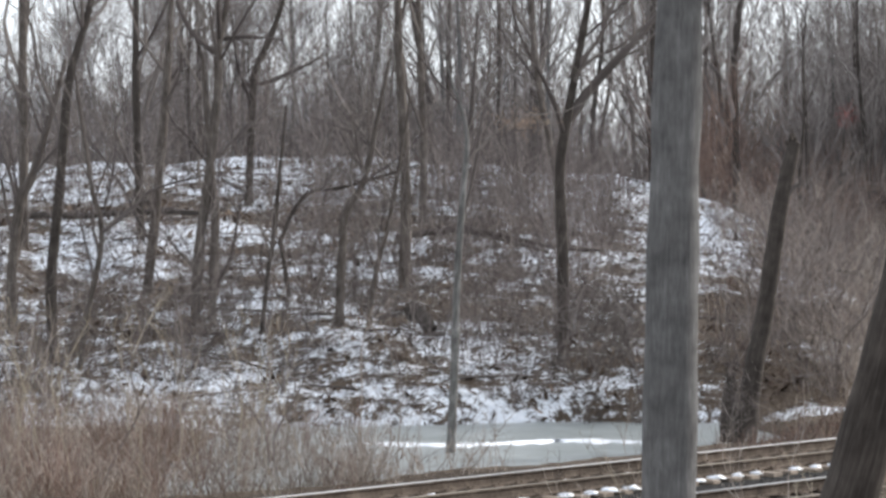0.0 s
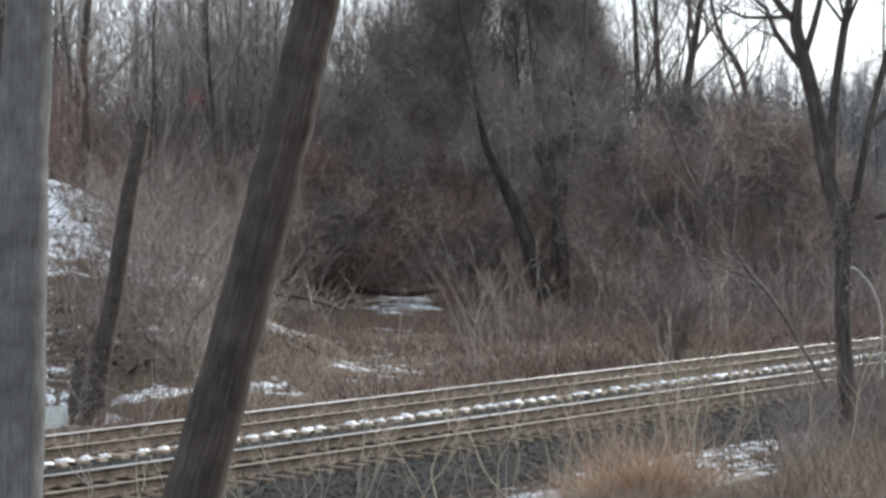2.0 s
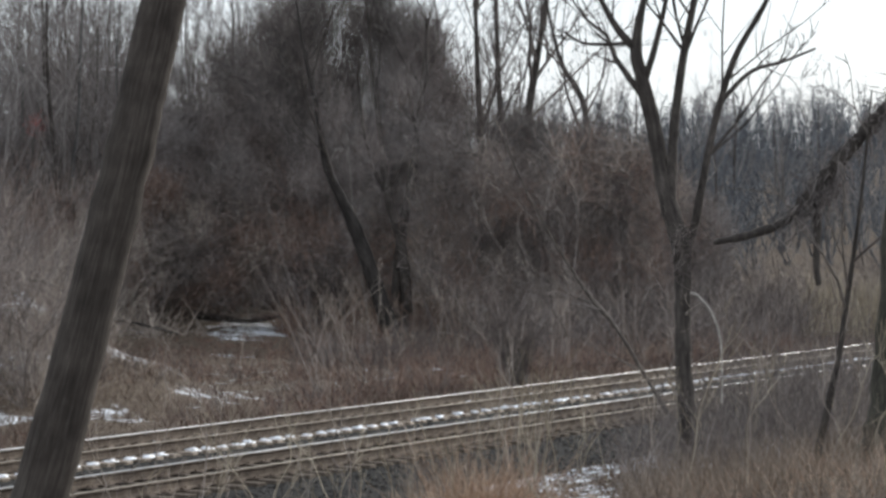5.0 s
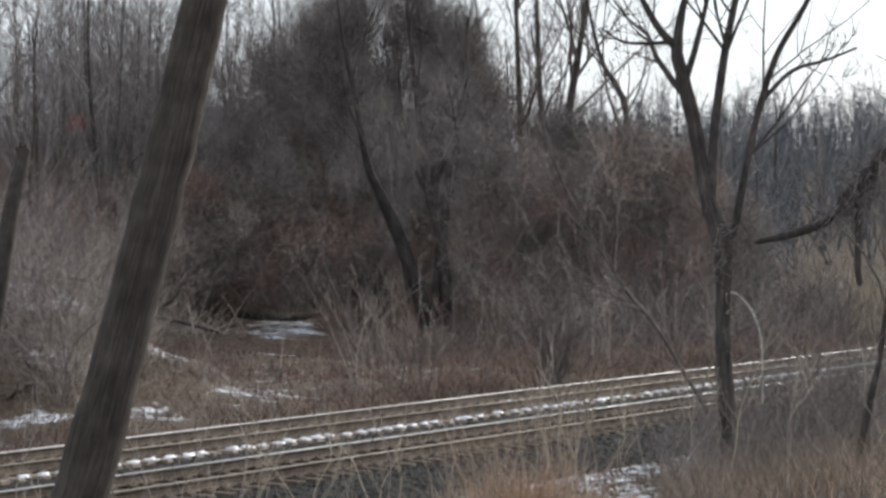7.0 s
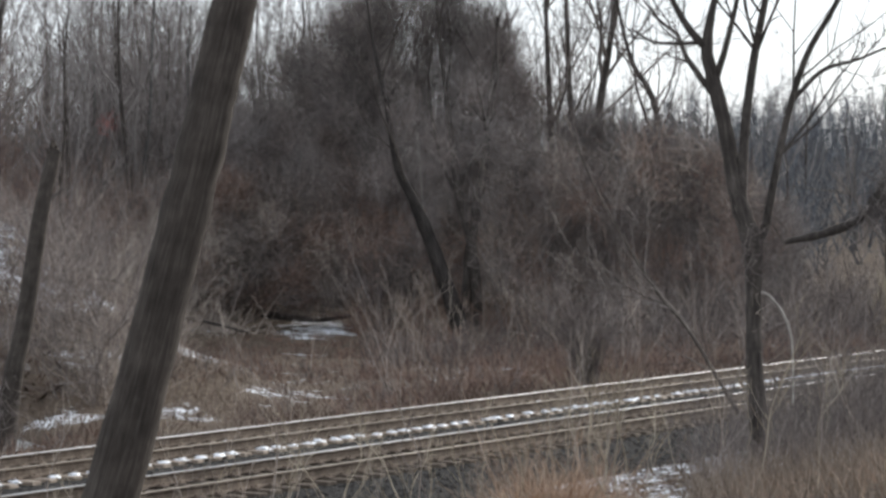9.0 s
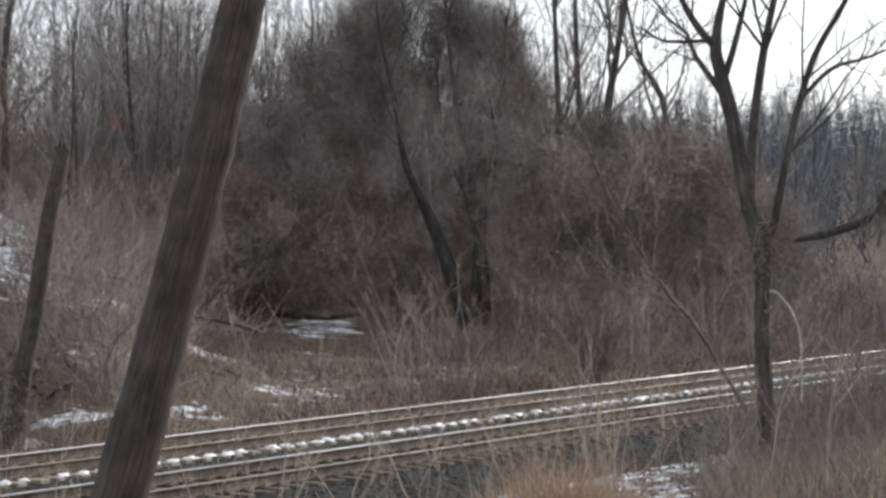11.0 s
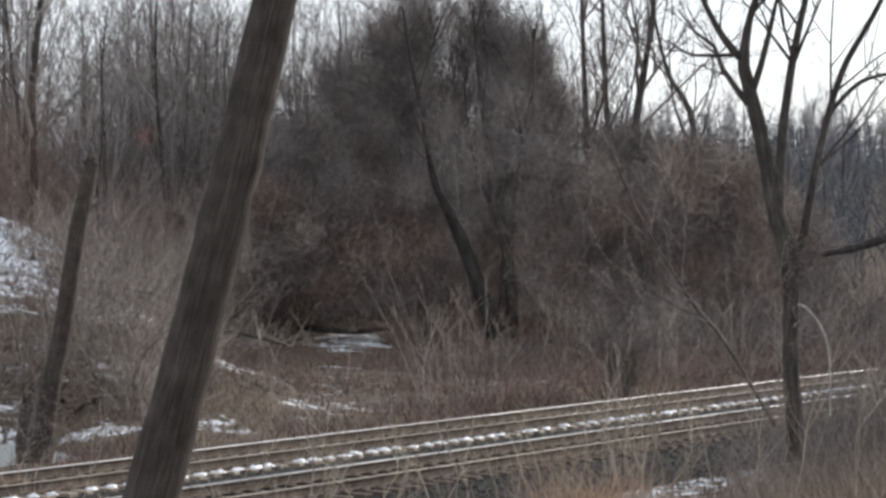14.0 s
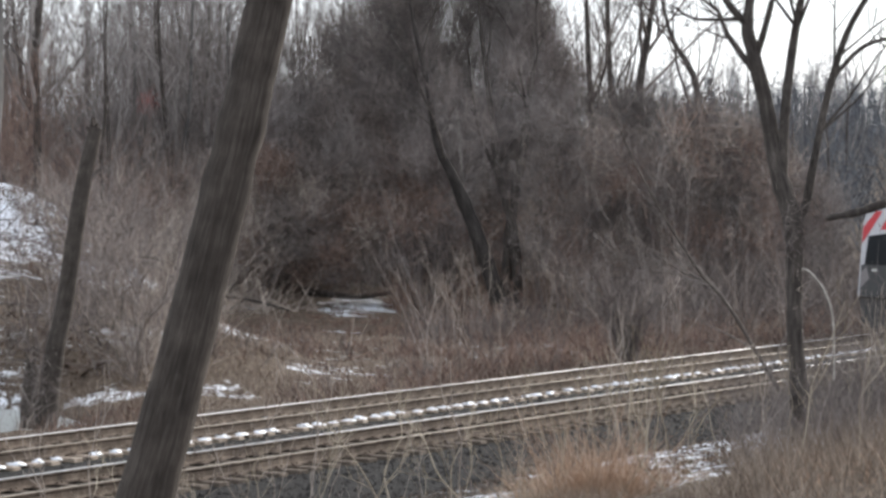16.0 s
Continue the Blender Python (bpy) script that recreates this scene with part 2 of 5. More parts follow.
def snow_amount(x, y):
    n, s, a, b, d, az = plan(x, y)
    on_hill = smooth(55.5, 57.5, a) * (1 - smooth(106, 116, a)) * (1 - smooth(12.0, 15.5, b))
    step = a + 3.0 * wobble(x, y, 0.25) + 0.1 * b
    bands = 0.085 * smooth(79, 82, step) * (1 - smooth(85.5, 89, step)) + 0.03 * smooth(68, 71, step) * (1 - smooth(72, 76, step))
    hill = on_hill * (0.495 + 0.06 * wobble(x, y, 0.22) + 0.065 * wobble(x, y, 0.9) + 0.03 * wobble(x, y, 2.3) - bands + 0.11 * smooth(89, 96, a) - 0.035 * smooth(-1.5, 0.5, b) * (1 - smooth(72, 76, a)))
    hill = hill * (1 - 0.4 * smooth(5.5, 8.0, b) * (1 - smooth(70.0, 74.0, a)))
    ditch = (0.505 - 0.05 * (1 - smooth(-1.4, -0.4, az))) * smooth(11.8, 15.5, n) * (1 - smooth(19.8, 22.2, n)) * (0.95 + 0.08 * wobble(x, y, 0.5) + 0.16 * wobble(x, y, 3.3))
    marsh = 0.36 * smooth(33.5, 35, n) * (1 - smooth(75, 105, d)) * smooth(9, 14, b) * (0.98 + 0.16 * wobble(x, y, 0.30))
    for paz, pd, paw, pdw, full in ((-5.5, 103.0, 1.1, 11.0, 0.51), (-5.8, 87.0, 0.7, 1.5, 0.5), (-8.4, 76.0, 0.75, 6.0, 0.44), (-8.35, 59.3, 0.9, 2.2, 0.52), (-6.4, 67.0, 1.3, 5.0, 0.43), (-8.0, 100.0, 0.9, 6.0, 0.42),
                                    (-10.8, 79.0, 1.1, 2.0, 0.45), (-10.6, 66.0, 1.3, 2.2, 0.47), (-10.9, 58.3, 1.3, 1.6, 0.5), (-13.2, 59.0, 0.8, 1.6, 0.46), (-12.4, 68.0, 0.8, 2.5, 0.44)):
        marsh = np.maximum(marsh, full * (1 - smooth(0.6, 1.2, np.hypot((az - paz) / paw, (d - pd) / pdw) + 0.35 * wobble(x, y, 1.3))))
    hill = np.maximum(hill, on_hill * 0.60 * (1 - smooth(0.5, 1.2, np.hypot((az + 13.1) / 1.35, (d - 86) / 15))))
    return np.clip(np.maximum(np.maximum(hill, ditch), marsh), 0, 1)


# ---- mesh helpers ----
def mesh_of(name, verts, faces, material, smooth_faces=False):
    me = bpy.data.meshes.new(name)
    me.from_pydata(verts, [], faces)
    me.materials.append(material)
    if smooth_faces:
        me.shade_smooth()
    return me


class Pile:
    """Gathers tubes, twigs and blades into one mesh."""

    def __init__(self):
        self.v, self.f, self.count = [], [], 0

    def add(self, v, f):
        v, f = np.asarray(v, float).reshape(-1, 3), np.asarray(f, int)
        self.v.append(v)
        self.f.append(f + self.count)
        self.count += len(v)

    def tube(self, path, radii, sides=6):
        path = np.asarray(path, float)
        k = len(path)
        tang = np.gradient(path, axis=0)
        tang /= np.linalg.norm(tang, axis=1)[:, None] + 1e-9
        side = np.cross(tang, np.array([0.31, 0.95, 0.05]))
        bad = np.linalg.norm(side, axis=1) < 0.2
        side[bad] = np.cross(tang[bad], np.array([1.0, 0, 0]))
        side /= np.linalg.norm(side, axis=1)[:, None]
        other = np.cross(tang, side)
        ang = np.arange(sides) * 2 * math.pi / sides
        ring = side[:, None] * np.cos(ang)[None, :, None] + other[:, None] * np.sin(ang)[None, :, None]
        v = path[:, None] + ring * np.asarray(radii, float)[:, None, None]
        i, j = np.meshgrid(np.arange(k - 1), np.arange(sides), indexing="ij")
        i, j = i.ravel(), j.ravel()
        jn = (j + 1) % sides
        self.add(v, np.stack([i * sides + j, i * sides + jn, (i + 1) * sides + jn, (i + 1) * sides + j], 1))

    def twigs(self, base, way, length, radius, bend=None, segs=2, sides=3):
        """Many thin tapered rods at once. Returns a function that gives points along them."""
        base, way = np.asarray(base, float), np.asarray(way, float)
        c = len(base)
        length, radius = np.broadcast_to(length, c).astype(float), np.broadcast_to(radius, c).astype(float)
        bend = np.zeros((c, 3)) if bend is None else np.asarray(bend, float)
        t = np.linspace(0, 1, segs + 1)
        pts = base[:, None] + (way[:, None] * t[None, :, None] + bend[:, None] * (t**2)[None, :, None]) * length[:, None, None]
        ref = np.where(np.abs(way[:, 2:3]) > 0.8, np.array([[1.0, 0, 0]]), np.array([[0, 0, 1.0]]))
        s1 = np.cross(way, ref)
        s1 /= np.linalg.norm(s1, axis=1)[:, None] + 1e-9
        s2 = np.cross(way, s1)
        ang = np.arange(sides) * 2 * math.pi / sides
        ring = s1[:, None] * np.cos(ang)[None, :, None] + s2[:, None] * np.sin(ang)[None, :, None]
        rad = radius[:, None] * (1 - 0.75 * t)[None]
        v = pts[:, :, None] + ring[:, None] * rad[:, :, None, None]
        o, i, j = np.meshgrid(np.arange(c), np.arange(segs), np.arange(sides), indexing="ij")
        o, i, j = o.ravel() * (segs + 1) * sides, i.ravel(), j.ravel()
        jn = (j + 1) % sides
        self.add(v, np.stack([o + i * sides + j, o + i * sides + jn, o + (i + 1) * sides + jn, o + (i + 1) * sides + j], 1))

        def along(which, u):
            u = np.asarray(u, float)[:, None]
            return base[which] + (way[which] * u + bend[which] * u * u) * length[which][:, None]
        return along

    def blades(self, base, way, length, width, bend):
        """Flat pointed blades: two triangles each on a bent line."""
        base, way, bend = np.asarray(base, float), np.asarray(way, float), np.asarray(bend, float)
        c = len(base)
        length, width = np.broadcast_to(length, c).astype(float), np.broadcast_to(width, c).astype(float)
        ang = RNG.uniform(0, 2 * math.pi, c)
        side = np.stack([np.cos(ang), np.sin(ang), 0 * ang], 1) * width[:, None] / 2
        mid = base + (way * 0.55 + bend * 0.3) * length[:, None]
        tip = base + (way + bend) * length[:, None]
        v = np.stack([base - side, base + side, mid + side * 0.7, mid - side * 0.7, tip], 1)
        o = np.arange(c) * 5
        self.add(v, np.stack([o, o + 1, o + 2, o + 3], 1))
        self.f.append(np.stack([o + 3, o + 2, o + 4, o + 4], 1) + self.count - c * 5)

    def mesh(self, name, material, smooth_faces=False):
        v = np.concatenate(self.v)
        faces = np.concatenate([f for f in self.f if f.shape[1] == 4])
        tri = faces[:, 2] == faces[:, 3]
        out = faces[~tri].tolist() + faces[tri][:, :3].tolist() + [q for f in self.f if f.shape[1] == 3 for q in f.tolist()]
        return mesh_of(name, v.tolist(), out, material, smooth_faces)


RNG = np.random.default_rng(7)


def unit(v):
    return v / (np.linalg.norm(v, axis=-1, keepdims=True) + 1e-9)


def part(name, mesh, parent, label=""):
    ob = new(name, mesh)
    ob.parent = parent
    return tagged(ob, label)


def bm_mesh(name, bm, material):
    me = bpy.data.meshes.new(name)
    bm.to_mesh(me)
    bm.free()
    me.materials.append(material)
    return me


def box(bm, lo, hi, m=None):
    vs = bmesh.ops.create_cube(bm, size=1)["verts"]
    for v in vs:
        v.co = Vector([lo[k] + (v.co[k] + 0.5) * (hi[k] - lo[k]) for k in range(3)])
        if m is not None:
            v.co = m @ v.co
    return vs


def stuff(name, pile, material, label, category):
    return tagged(new(name, pile.mesh(name, material)), label, category, kind="stuff")


# ---- the ground: one sheet to the horizon ----
def build_ground():
    azs = np.concatenate([np.arange(-180, -36, 4.0), np.arange(-36, 20, 0.26), np.arange(20, 180, 4.0)])
    ds = np.concatenate([[0.5, 1.5, 3, 5, 7, 9, 11], np.arange(12.5, 36, 0.6), np.arange(36, 106, 0.5), np.geomspace(107, 3000, 46)])
    A, D = np.meshgrid(np.radians(azs), ds, indexing="ij")
    X, Y = np.sin(A) * D, np.cos(A) * D
    Z = height(X, Y)
    na, nd = A.shape
    v = np.stack([X, Y, Z], -1).reshape(-1, 3)
    v = np.concatenate([v, [[0, 0, float(height(0, 0))]]])
    i, j = np.meshgrid(np.arange(na), np.arange(nd - 1), indexing="ij")
    i, j = i.ravel(), j.ravel()
    inext = (i + 1) % na
    f = np.stack([i * nd + j, i * nd + j + 1, inext * nd + j + 1, inext * nd + j], 1).tolist()
    f += [[k * nd, ((k + 1) % na) * nd, na * nd] for k in range(na)]
    me = mesh_of("ground", v.tolist(), f, GROUND, True)
    n, s, a, b, d, az = plan(v[:, 0], v[:, 1])
    for name, values in (("snow_cover", snow_amount(v[:, 0], v[:, 1])), ("ballast", smooth(18.4, 19.8, n) * (1 - smooth(32.4, 33.6, n)))):
        me.attributes.new(name, "FLOAT", "POINT").data.foreach_set("value", values.astype(np.float32))
    return tagged(new("ground", me), "leaf-covered ground with patchy old snow and dark ballast", "ground", kind="structure")


build_ground()


def build_pond():
    k = 40
    a, b = np.meshgrid(np.linspace(36, 61.5, k), np.linspace(-12, 11, k), indexing="ij")
    x, y = a * HA[0] + b * HB[0], a * HA[1] + b * HB[1]
    v = np.stack([x, y, np.full_like(x, POND_Z)], -1).reshape(-1, 3)
    n = v[:, 0] * N[0] + v[:, 1] * N[1]
    i, j = np.meshgrid(np.arange(k - 1), np.arange(k - 1), indexing="ij")
    i, j = i.ravel(), j.ravel()
    f = np.stack([i * k + j, i * k + j + 1, (i + 1) * k + j + 1, (i + 1) * k + j], 1)
    f = f[(n[f] > 33.0).all(1)]
    tagged(new("pond_ice", mesh_of("pond_ice", v.tolist(), f.tolist(), ICE)), "frozen grey pond between the railway and the hill", "pond", kind="structure")


build_pond()


def snow_sheet(name, centre, along, half_long, half_wide, z, label):
    """A thin uneven drift lying on ice or ground."""
    k, w = 60, 7
    pile = Pile()
    t = np.linspace(-1, 1, k)
    edge = half_wide * np.sqrt(np.clip(1 - t**4, 0, 1)) * (0.62 + 0.3 * np.sin(t * 17) + 0.2 * np.sin(t * 41 + 1) + 0.3 * RNG.uniform(-1, 1, k))
    across = np.array([-along[1], along[0]])
    v = []
    for i in range(k):
        for j in np.linspace(-1, 1, w):
            p = centre + along * t[i] * half_long + across * (edge[i] * j + 0.35 * math.sin(t[i] * 5))
            v.append((p[0], p[1], z + 0.05 * (1 - j * j) * (1 - t[i] ** 4)))
    i, j = np.meshgrid(np.arange(k - 1), np.arange(w - 1), indexing="ij")
    i, j = i.ravel(), j.ravel()
    pile.add(v, np.stack([i * w + j, i * w + j + 1, (i + 1) * w + j + 1, (i + 1) * w + j], 1))
    tagged(new(name, pile.mesh(name, SNOW, True)), label, "snow", kind="stuff")


snow_sheet("snow_drift", at(-17.3, 54.2), HB, 3.6, 0.55, POND_Z + 0.004, "thin white snow drift lying on the pond ice")


# ---- the railway ----
def rail_mesh(s0, s1, head):
    prof = [(-0.07, 0), (0.07, 0), (0.07, 0.012), (0.012, 0.035), (0.010, 0.135), (0.034, 0.148), (0.036, 0.172), (0.026, 0.18), (-0.026, 0.18), (-0.036, 0.172), (-0.034, 0.148), (-0.010, 0.135), (-0.012, 0.035), (-0.07, 0.012)]
    v, f = [], []
    k = len(prof)
    for s in (s0, s1):
        v += [(s, y, z) for y, z in prof]
    for i in range(k):
        f.append((i, (i + 1) % k, k + (i + 1) % k, k + i))
    f += [tuple(range(k))[::-1], tuple(range(k, 2 * k))]
    me = mesh_of("rail", v, f, RUST)
    me.materials.append(head)
    for i in (6, 7, 8):
        me.polygons[i].material_index = 1
    return me


TRACK_TURN = math.degrees(math.atan2(U[1], U[0]))
S0, S1, STEP = 8.0, 116.0, 0.50


def build_track(n_mid, label, wood):
    o = on_track(n_mid, 0)
    track = tagged(new("railway_track"), label, "railway track")
    track.matrix_world = pose(o[0], o[1], 0, 0, 0, TRACK_TURN)
    for side in (-0.7525, 0.7525):
        for a, b in ((-60, 12), (12.02, 36), (36.02, 60), (60.02, 84), (84.02, 108), (108.02, 620)):
            r = part("rail", rail_mesh(a, b, (HEAD if wood is SLEEPER_TAN else HEAD_WORN) if side > 0 else HEAD_DULL), track, "rusty steel rail with a polished head" if side > 0 else "rusty steel rail with a dull head")
            r.location = (0, side, 0)
    rng = np.random.default_rng(int(n_mid))
    kinds = []
    for k in range(4):
        bm = bmesh.new()
        vs = box(bm, (-0.115, -1.3, -0.16), (0.115, 1.3, 0.0))
        for v in vs:
            v.co += Vector((rng.uniform(-0.012, 0.012), rng.uniform(-0.03, 0.03), rng.uniform(-0.008, 0.0)))
        bmesh.ops.bevel(bm, geom=bm.edges[:], offset=0.012, segments=1, affect="EDGES")
        kinds.append(bm_mesh("sleeper", bm, wood))
    plate = bmesh.new()
    box(plate, (-0.09, -0.18, 0), (0.09, 0.18, 0.016))
    for sx, sy in ((-0.06, -0.09), (0.06, 0.09), (0.06, -0.09), (-0.06, 0.09)):
        box(plate, (sx - 0.014, sy - 0.016, 0.016), (sx + 0.014, sy + 0.016, 0.045))
    plate = bm_mesh("tie_plate", plate, RUST)
    rest = Pile()
    cube_f = [(0, 1, 3, 2), (4, 6, 7, 5), (0, 4, 5, 1), (2, 3, 7, 6), (0, 2, 6, 4), (1, 5, 7, 3)]
    s, i = -58.0, 0
    while s < 600:
        if S0 <= s <= S1:
            t = part("sleeper", kinds[i % 4], track)
            t.location, t.rotation_euler = (s, rng.uniform(-0.04, 0.04), -0.004), (0, 0, rng.uniform(-0.02, 0.02))
            for side in (-0.7525, 0.7525):
                part("tie_plate", plate, t).location = (0, side, 0.001)
        else:
            rest.add([(s + a, b, c) for a in (-0.115, 0.115) for b in (-1.3, 1.3) for c in (-0.16, 0.0)], cube_f)
        s += STEP + rng.uniform(-0.02, 0.02)
        i += 1
    tagged(part("distant_sleepers", rest.mesh("distant_sleepers", wood), track), "weathered sleepers farther along the line", kind="stuff")


build_track(FAR_TRACK, "rusty railway track with snow on its sleeper ends", SLEEPER_TAN)
build_track(NEAR_TRACK, "rusty railway track on dark ballast beside the bank", SLEEPER)


def build_track_snow():
    """Small heaps of snow left beside and between the sleepers."""
    rng = np.random.default_rng(3)
    kinds = []
    for k in range(6):
        bm = bmesh.new()
        bmesh.ops.create_icosphere(bm, subdivisions=2, radius=1)
        for v in bm.verts:
            q = noise.noise(v.co * 1.6 + Vector((k * 7.0, 0, 0)))
            v.co = Vector((v.co.x * 0.14 * (1 + 0.8 * q), v.co.y * 0.125 * (1 + 0.8 * q), max(v.co.z, -0.25) * 0.046 * (1 + 0.6 * q)))
        me = bm_mesh("snow_clump", bm, SNOW)
        me.shade_smooth()
        kinds.append(me)
    o = on_track(FAR_TRACK, 0)
    line = tagged(new("snow_heaps"), "row of small white snow heaps along the sleeper ends", "snow")
    line.matrix_world = pose(o[0], o[1], 0, 0, 0, TRACK_TURN)
    s = 9.0
    while s < 105:
        if rng.random() < 0.93:
            c = part("snow_clump", kinds[int(rng.integers(6))], line)
            k = rng.uniform(0.7, 1.2)
            c.location, c.scale = (s, -1.12 + rng.uniform(-0.05, 0.05), -0.015), (k * rng.uniform(0.8, 1.15), k, rng.uniform(0.8, 1.3))
            c.rotation_euler = (0, 0, rng.uniform(-0.3, 0.3))
        if rng.random() < 0.14:
            c = part("snow_clump", kinds[int(rng.integers(6))], line)
            k = rng.uniform(0.3, 0.6)
            c.location, c.scale = (s + 0.2, 0.45 + rng.uniform(-0.1, 0.1), -0.01), (k, k, k)
        s += STEP + rng.uniform(-0.06, 0.06)


build_track_snow()


def build_ballast():
    rng = np.random.default_rng(4)
    c = 11000
    s = rng.uniform(8, 100, c) ** 1.0
    n = np.where(rng.random(c) < 0.5, rng.uniform(20.6, 23.6, c), rng.uniform(20.6, 31.5, c))
    p = n[:, None] * N + s[:, None] * U
    z = height(p[:, 0], p[:, 1])
    octa = np.array([(1, 0, 0), (0, 1, 0), (-1, 0, 0), (0, -1, 0), (0, 0, 1), (0, 0, -1)], float)
    tri = np.array([(0, 1, 4), (1, 2, 4), (2, 3, 4), (3, 0, 4), (1, 0, 5), (2, 1, 5), (3, 2, 5), (0, 3, 5)])
    size = rng.uniform(0.02, 0.05, c)[:, None, None] * rng.uniform(0.6, 1.3, (c, 6, 1))
    th = rng.uniform(0, 6.3, c)
    rot = np.stack([np.stack([np.cos(th), -np.sin(th), 0 * th], 1), np.stack([np.sin(th), np.cos(th), 0 * th], 1), np.stack([0 * th, 0 * th, 0 * th + 0.8], 1)], 1)
    v = np.einsum("cij,kj->cki", rot, octa) * size + np.stack([p[:, 0], p[:, 1], z + 0.008], 1)[:, None]
    pile = Pile()
    pile.v.append(v.reshape(-1, 3))
    faces = (tri[None] + (np.arange(c) * 6)[:, None, None]).reshape(-1, 3)
    pile.f.append(np.concatenate([faces, faces[:, 2:]], 1))
    stuff("ballast_stones", pile, BALLAST, "dark angular ballast stones along the railway", "ballast")


build_ballast()


# ---- trees ----
def spline(pts, per=5):
    """A smooth line through a few points."""
    p = np.asarray(pts, float)
    p = np.concatenate([[2 * p[0] - p[1]], p, [2 * p[-1] - p[-2]]])
    out = []
    for i in range(1, len(p) - 2):
        for u in np.linspace(0, 1, per, endpoint=False):
            a, b, c, d = p[i - 1], p[i], p[i + 1], p[i + 2]
            out.append(0.5 * (2 * b + (c - a) * u + (2 * a - 5 * b + 4 * c - d) * u * u + (3 * b - a - 3 * c + d) * u**3))
    out.append(p[-2])
    return np.array(out)


def rand_perp(rng, d):
    v = np.cross(d, rng.normal(size=3))
    return v / (np.linalg.norm(v) + 1e-9)


def grow(rng, pile, p, d, length, radius, level, spread=0.75, lift=0.25, kids=(7, 5, 4), low=0.25, thin=0.009):
    """A branch that wanders upward and carries smaller ones."""
    seg = (7, 5, 3, 2)[min(level, 3)]
    path, way = [np.array(p)], np.array(d, float)
    for _ in range(seg):
        way = way + rng.normal(size=3) * 0.16 + np.array([0, 0, lift * 0.35])
        way /= np.linalg.norm(way)
        path.append(path[-1] + way * length / seg)
    path = np.array(path)
    rad = np.maximum(radius * (1 - 0.8 * np.linspace(0, 1, seg + 1)), thin * 0.6)
    pile.tube(path, rad, (6, 5, 3, 3)[min(level, 3)])
    sprout(rng, pile, path, rad, length, level, spread, lift, kids, low, thin)


def sprout(rng, pile, path, rad, length, level, spread=0.75, lift=0.25, kids=(7, 5, 4), low=0.25, thin=0.009):
    if level >= len(kids):
        return
    seg = len(path) - 1
    for _ in range(kids[level]):
        u = rng.uniform(low, 0.98) * seg
        i = min(int(u), seg - 1)
        q = path[i] + (path[i + 1] - path[i]) * (u - i)
        t = path[i + 1] - path[i]
        t = t / np.linalg.norm(t)
        w = t * (1 - spread * 0.45) + rand_perp(rng, t) * spread + np.array([0, 0, lift])
        grow(rng, pile, q, w / np.linalg.norm(w), length * rng.uniform(0.32, 0.58) * (1.1 - 0.5 * u / seg), max(rad[i] * rng.uniform(0.35, 0.6), thin), level + 1, spread, lift, kids, 0.2, thin)


def wood_tree(seed, tall, radius, material, kids=(12, 6, 4), low=0.25, spread=0.7, crown_mat=None, thin=0.012):
    """A bare forest-grown tree: trunk and crown; returns the two meshes."""
    rng = np.random.default_rng(seed)
    pts = [(0, 0, -0.4), (0, 0, 0)]
    x = y = 0.0
    for k in range(1, 6):
        x, y = x + rng.normal() * 0.22, y + rng.normal() * 0.22
        pts.append((x, y, tall * k / 5))
    path = spline(pts, 4)
    u = np.linspace(0, 1, len(path))
    rad = radius * (1 - 0.85 * u) * (1 + 0.5 * np.exp(-u * 22))
    trunk, crown = Pile(), Pile()
    trunk.tube(path, rad, 9)
    if rng.random() < 0.45:
        i = int(len(path) * rng.uniform(0.3, 0.5))
        w = unit(np.array([rng.normal() * 0.35, rng.normal() * 0.35, 1.0]))
        grow(rng, crown, path[i], w, tall * 0.5, rad[i] * 0.75, 1, spread, 0.3, (0, 6, 4), 0.25, thin)
    sprout(rng, crown, path, rad, tall, 0, spread, 0.3, kids, low, thin)
    return run_grain(trunk.mesh("trunk", material, True), path, 9, radius), crown.mesh("crown", crown_mat or BRANCH)


def run_grain(me, path, sides, radius):
    """Bark coordinates: round the trunk and along it."""
    s = np.concatenate([[0], np.cumsum(np.linalg.norm(np.diff(path, axis=0), axis=1))])
    ang = np.arange(sides) * 2 * math.pi / sides
    g = np.zeros((len(me.vertices), 3), np.float32)
    k = len(path) * sides
    g[:k, 0], g[:k, 1], g[:k, 2] = np.tile(np.cos(ang) * radius, len(path)), np.tile(np.sin(ang) * radius, len(path)), np.repeat(s, sides)
    me.attributes.new("grain", "FLOAT_VECTOR", "POINT").data.foreach_set("vector", g.ravel())
    return me


def tree_from(meshes, x, y, turn, size, label, group, name="bare_tree", extra=0.0):
    ob = tagged(new(name), label, "tree", group)
    ob.matrix_world = pose(x, y, ground_z((x, y)) + extra, 0, 0, turn) @ Matrix.Diagonal((size, size, size, 1))
    for n, me in zip(("trunk", "crown"), meshes):
        part(n, me, ob)
    return ob


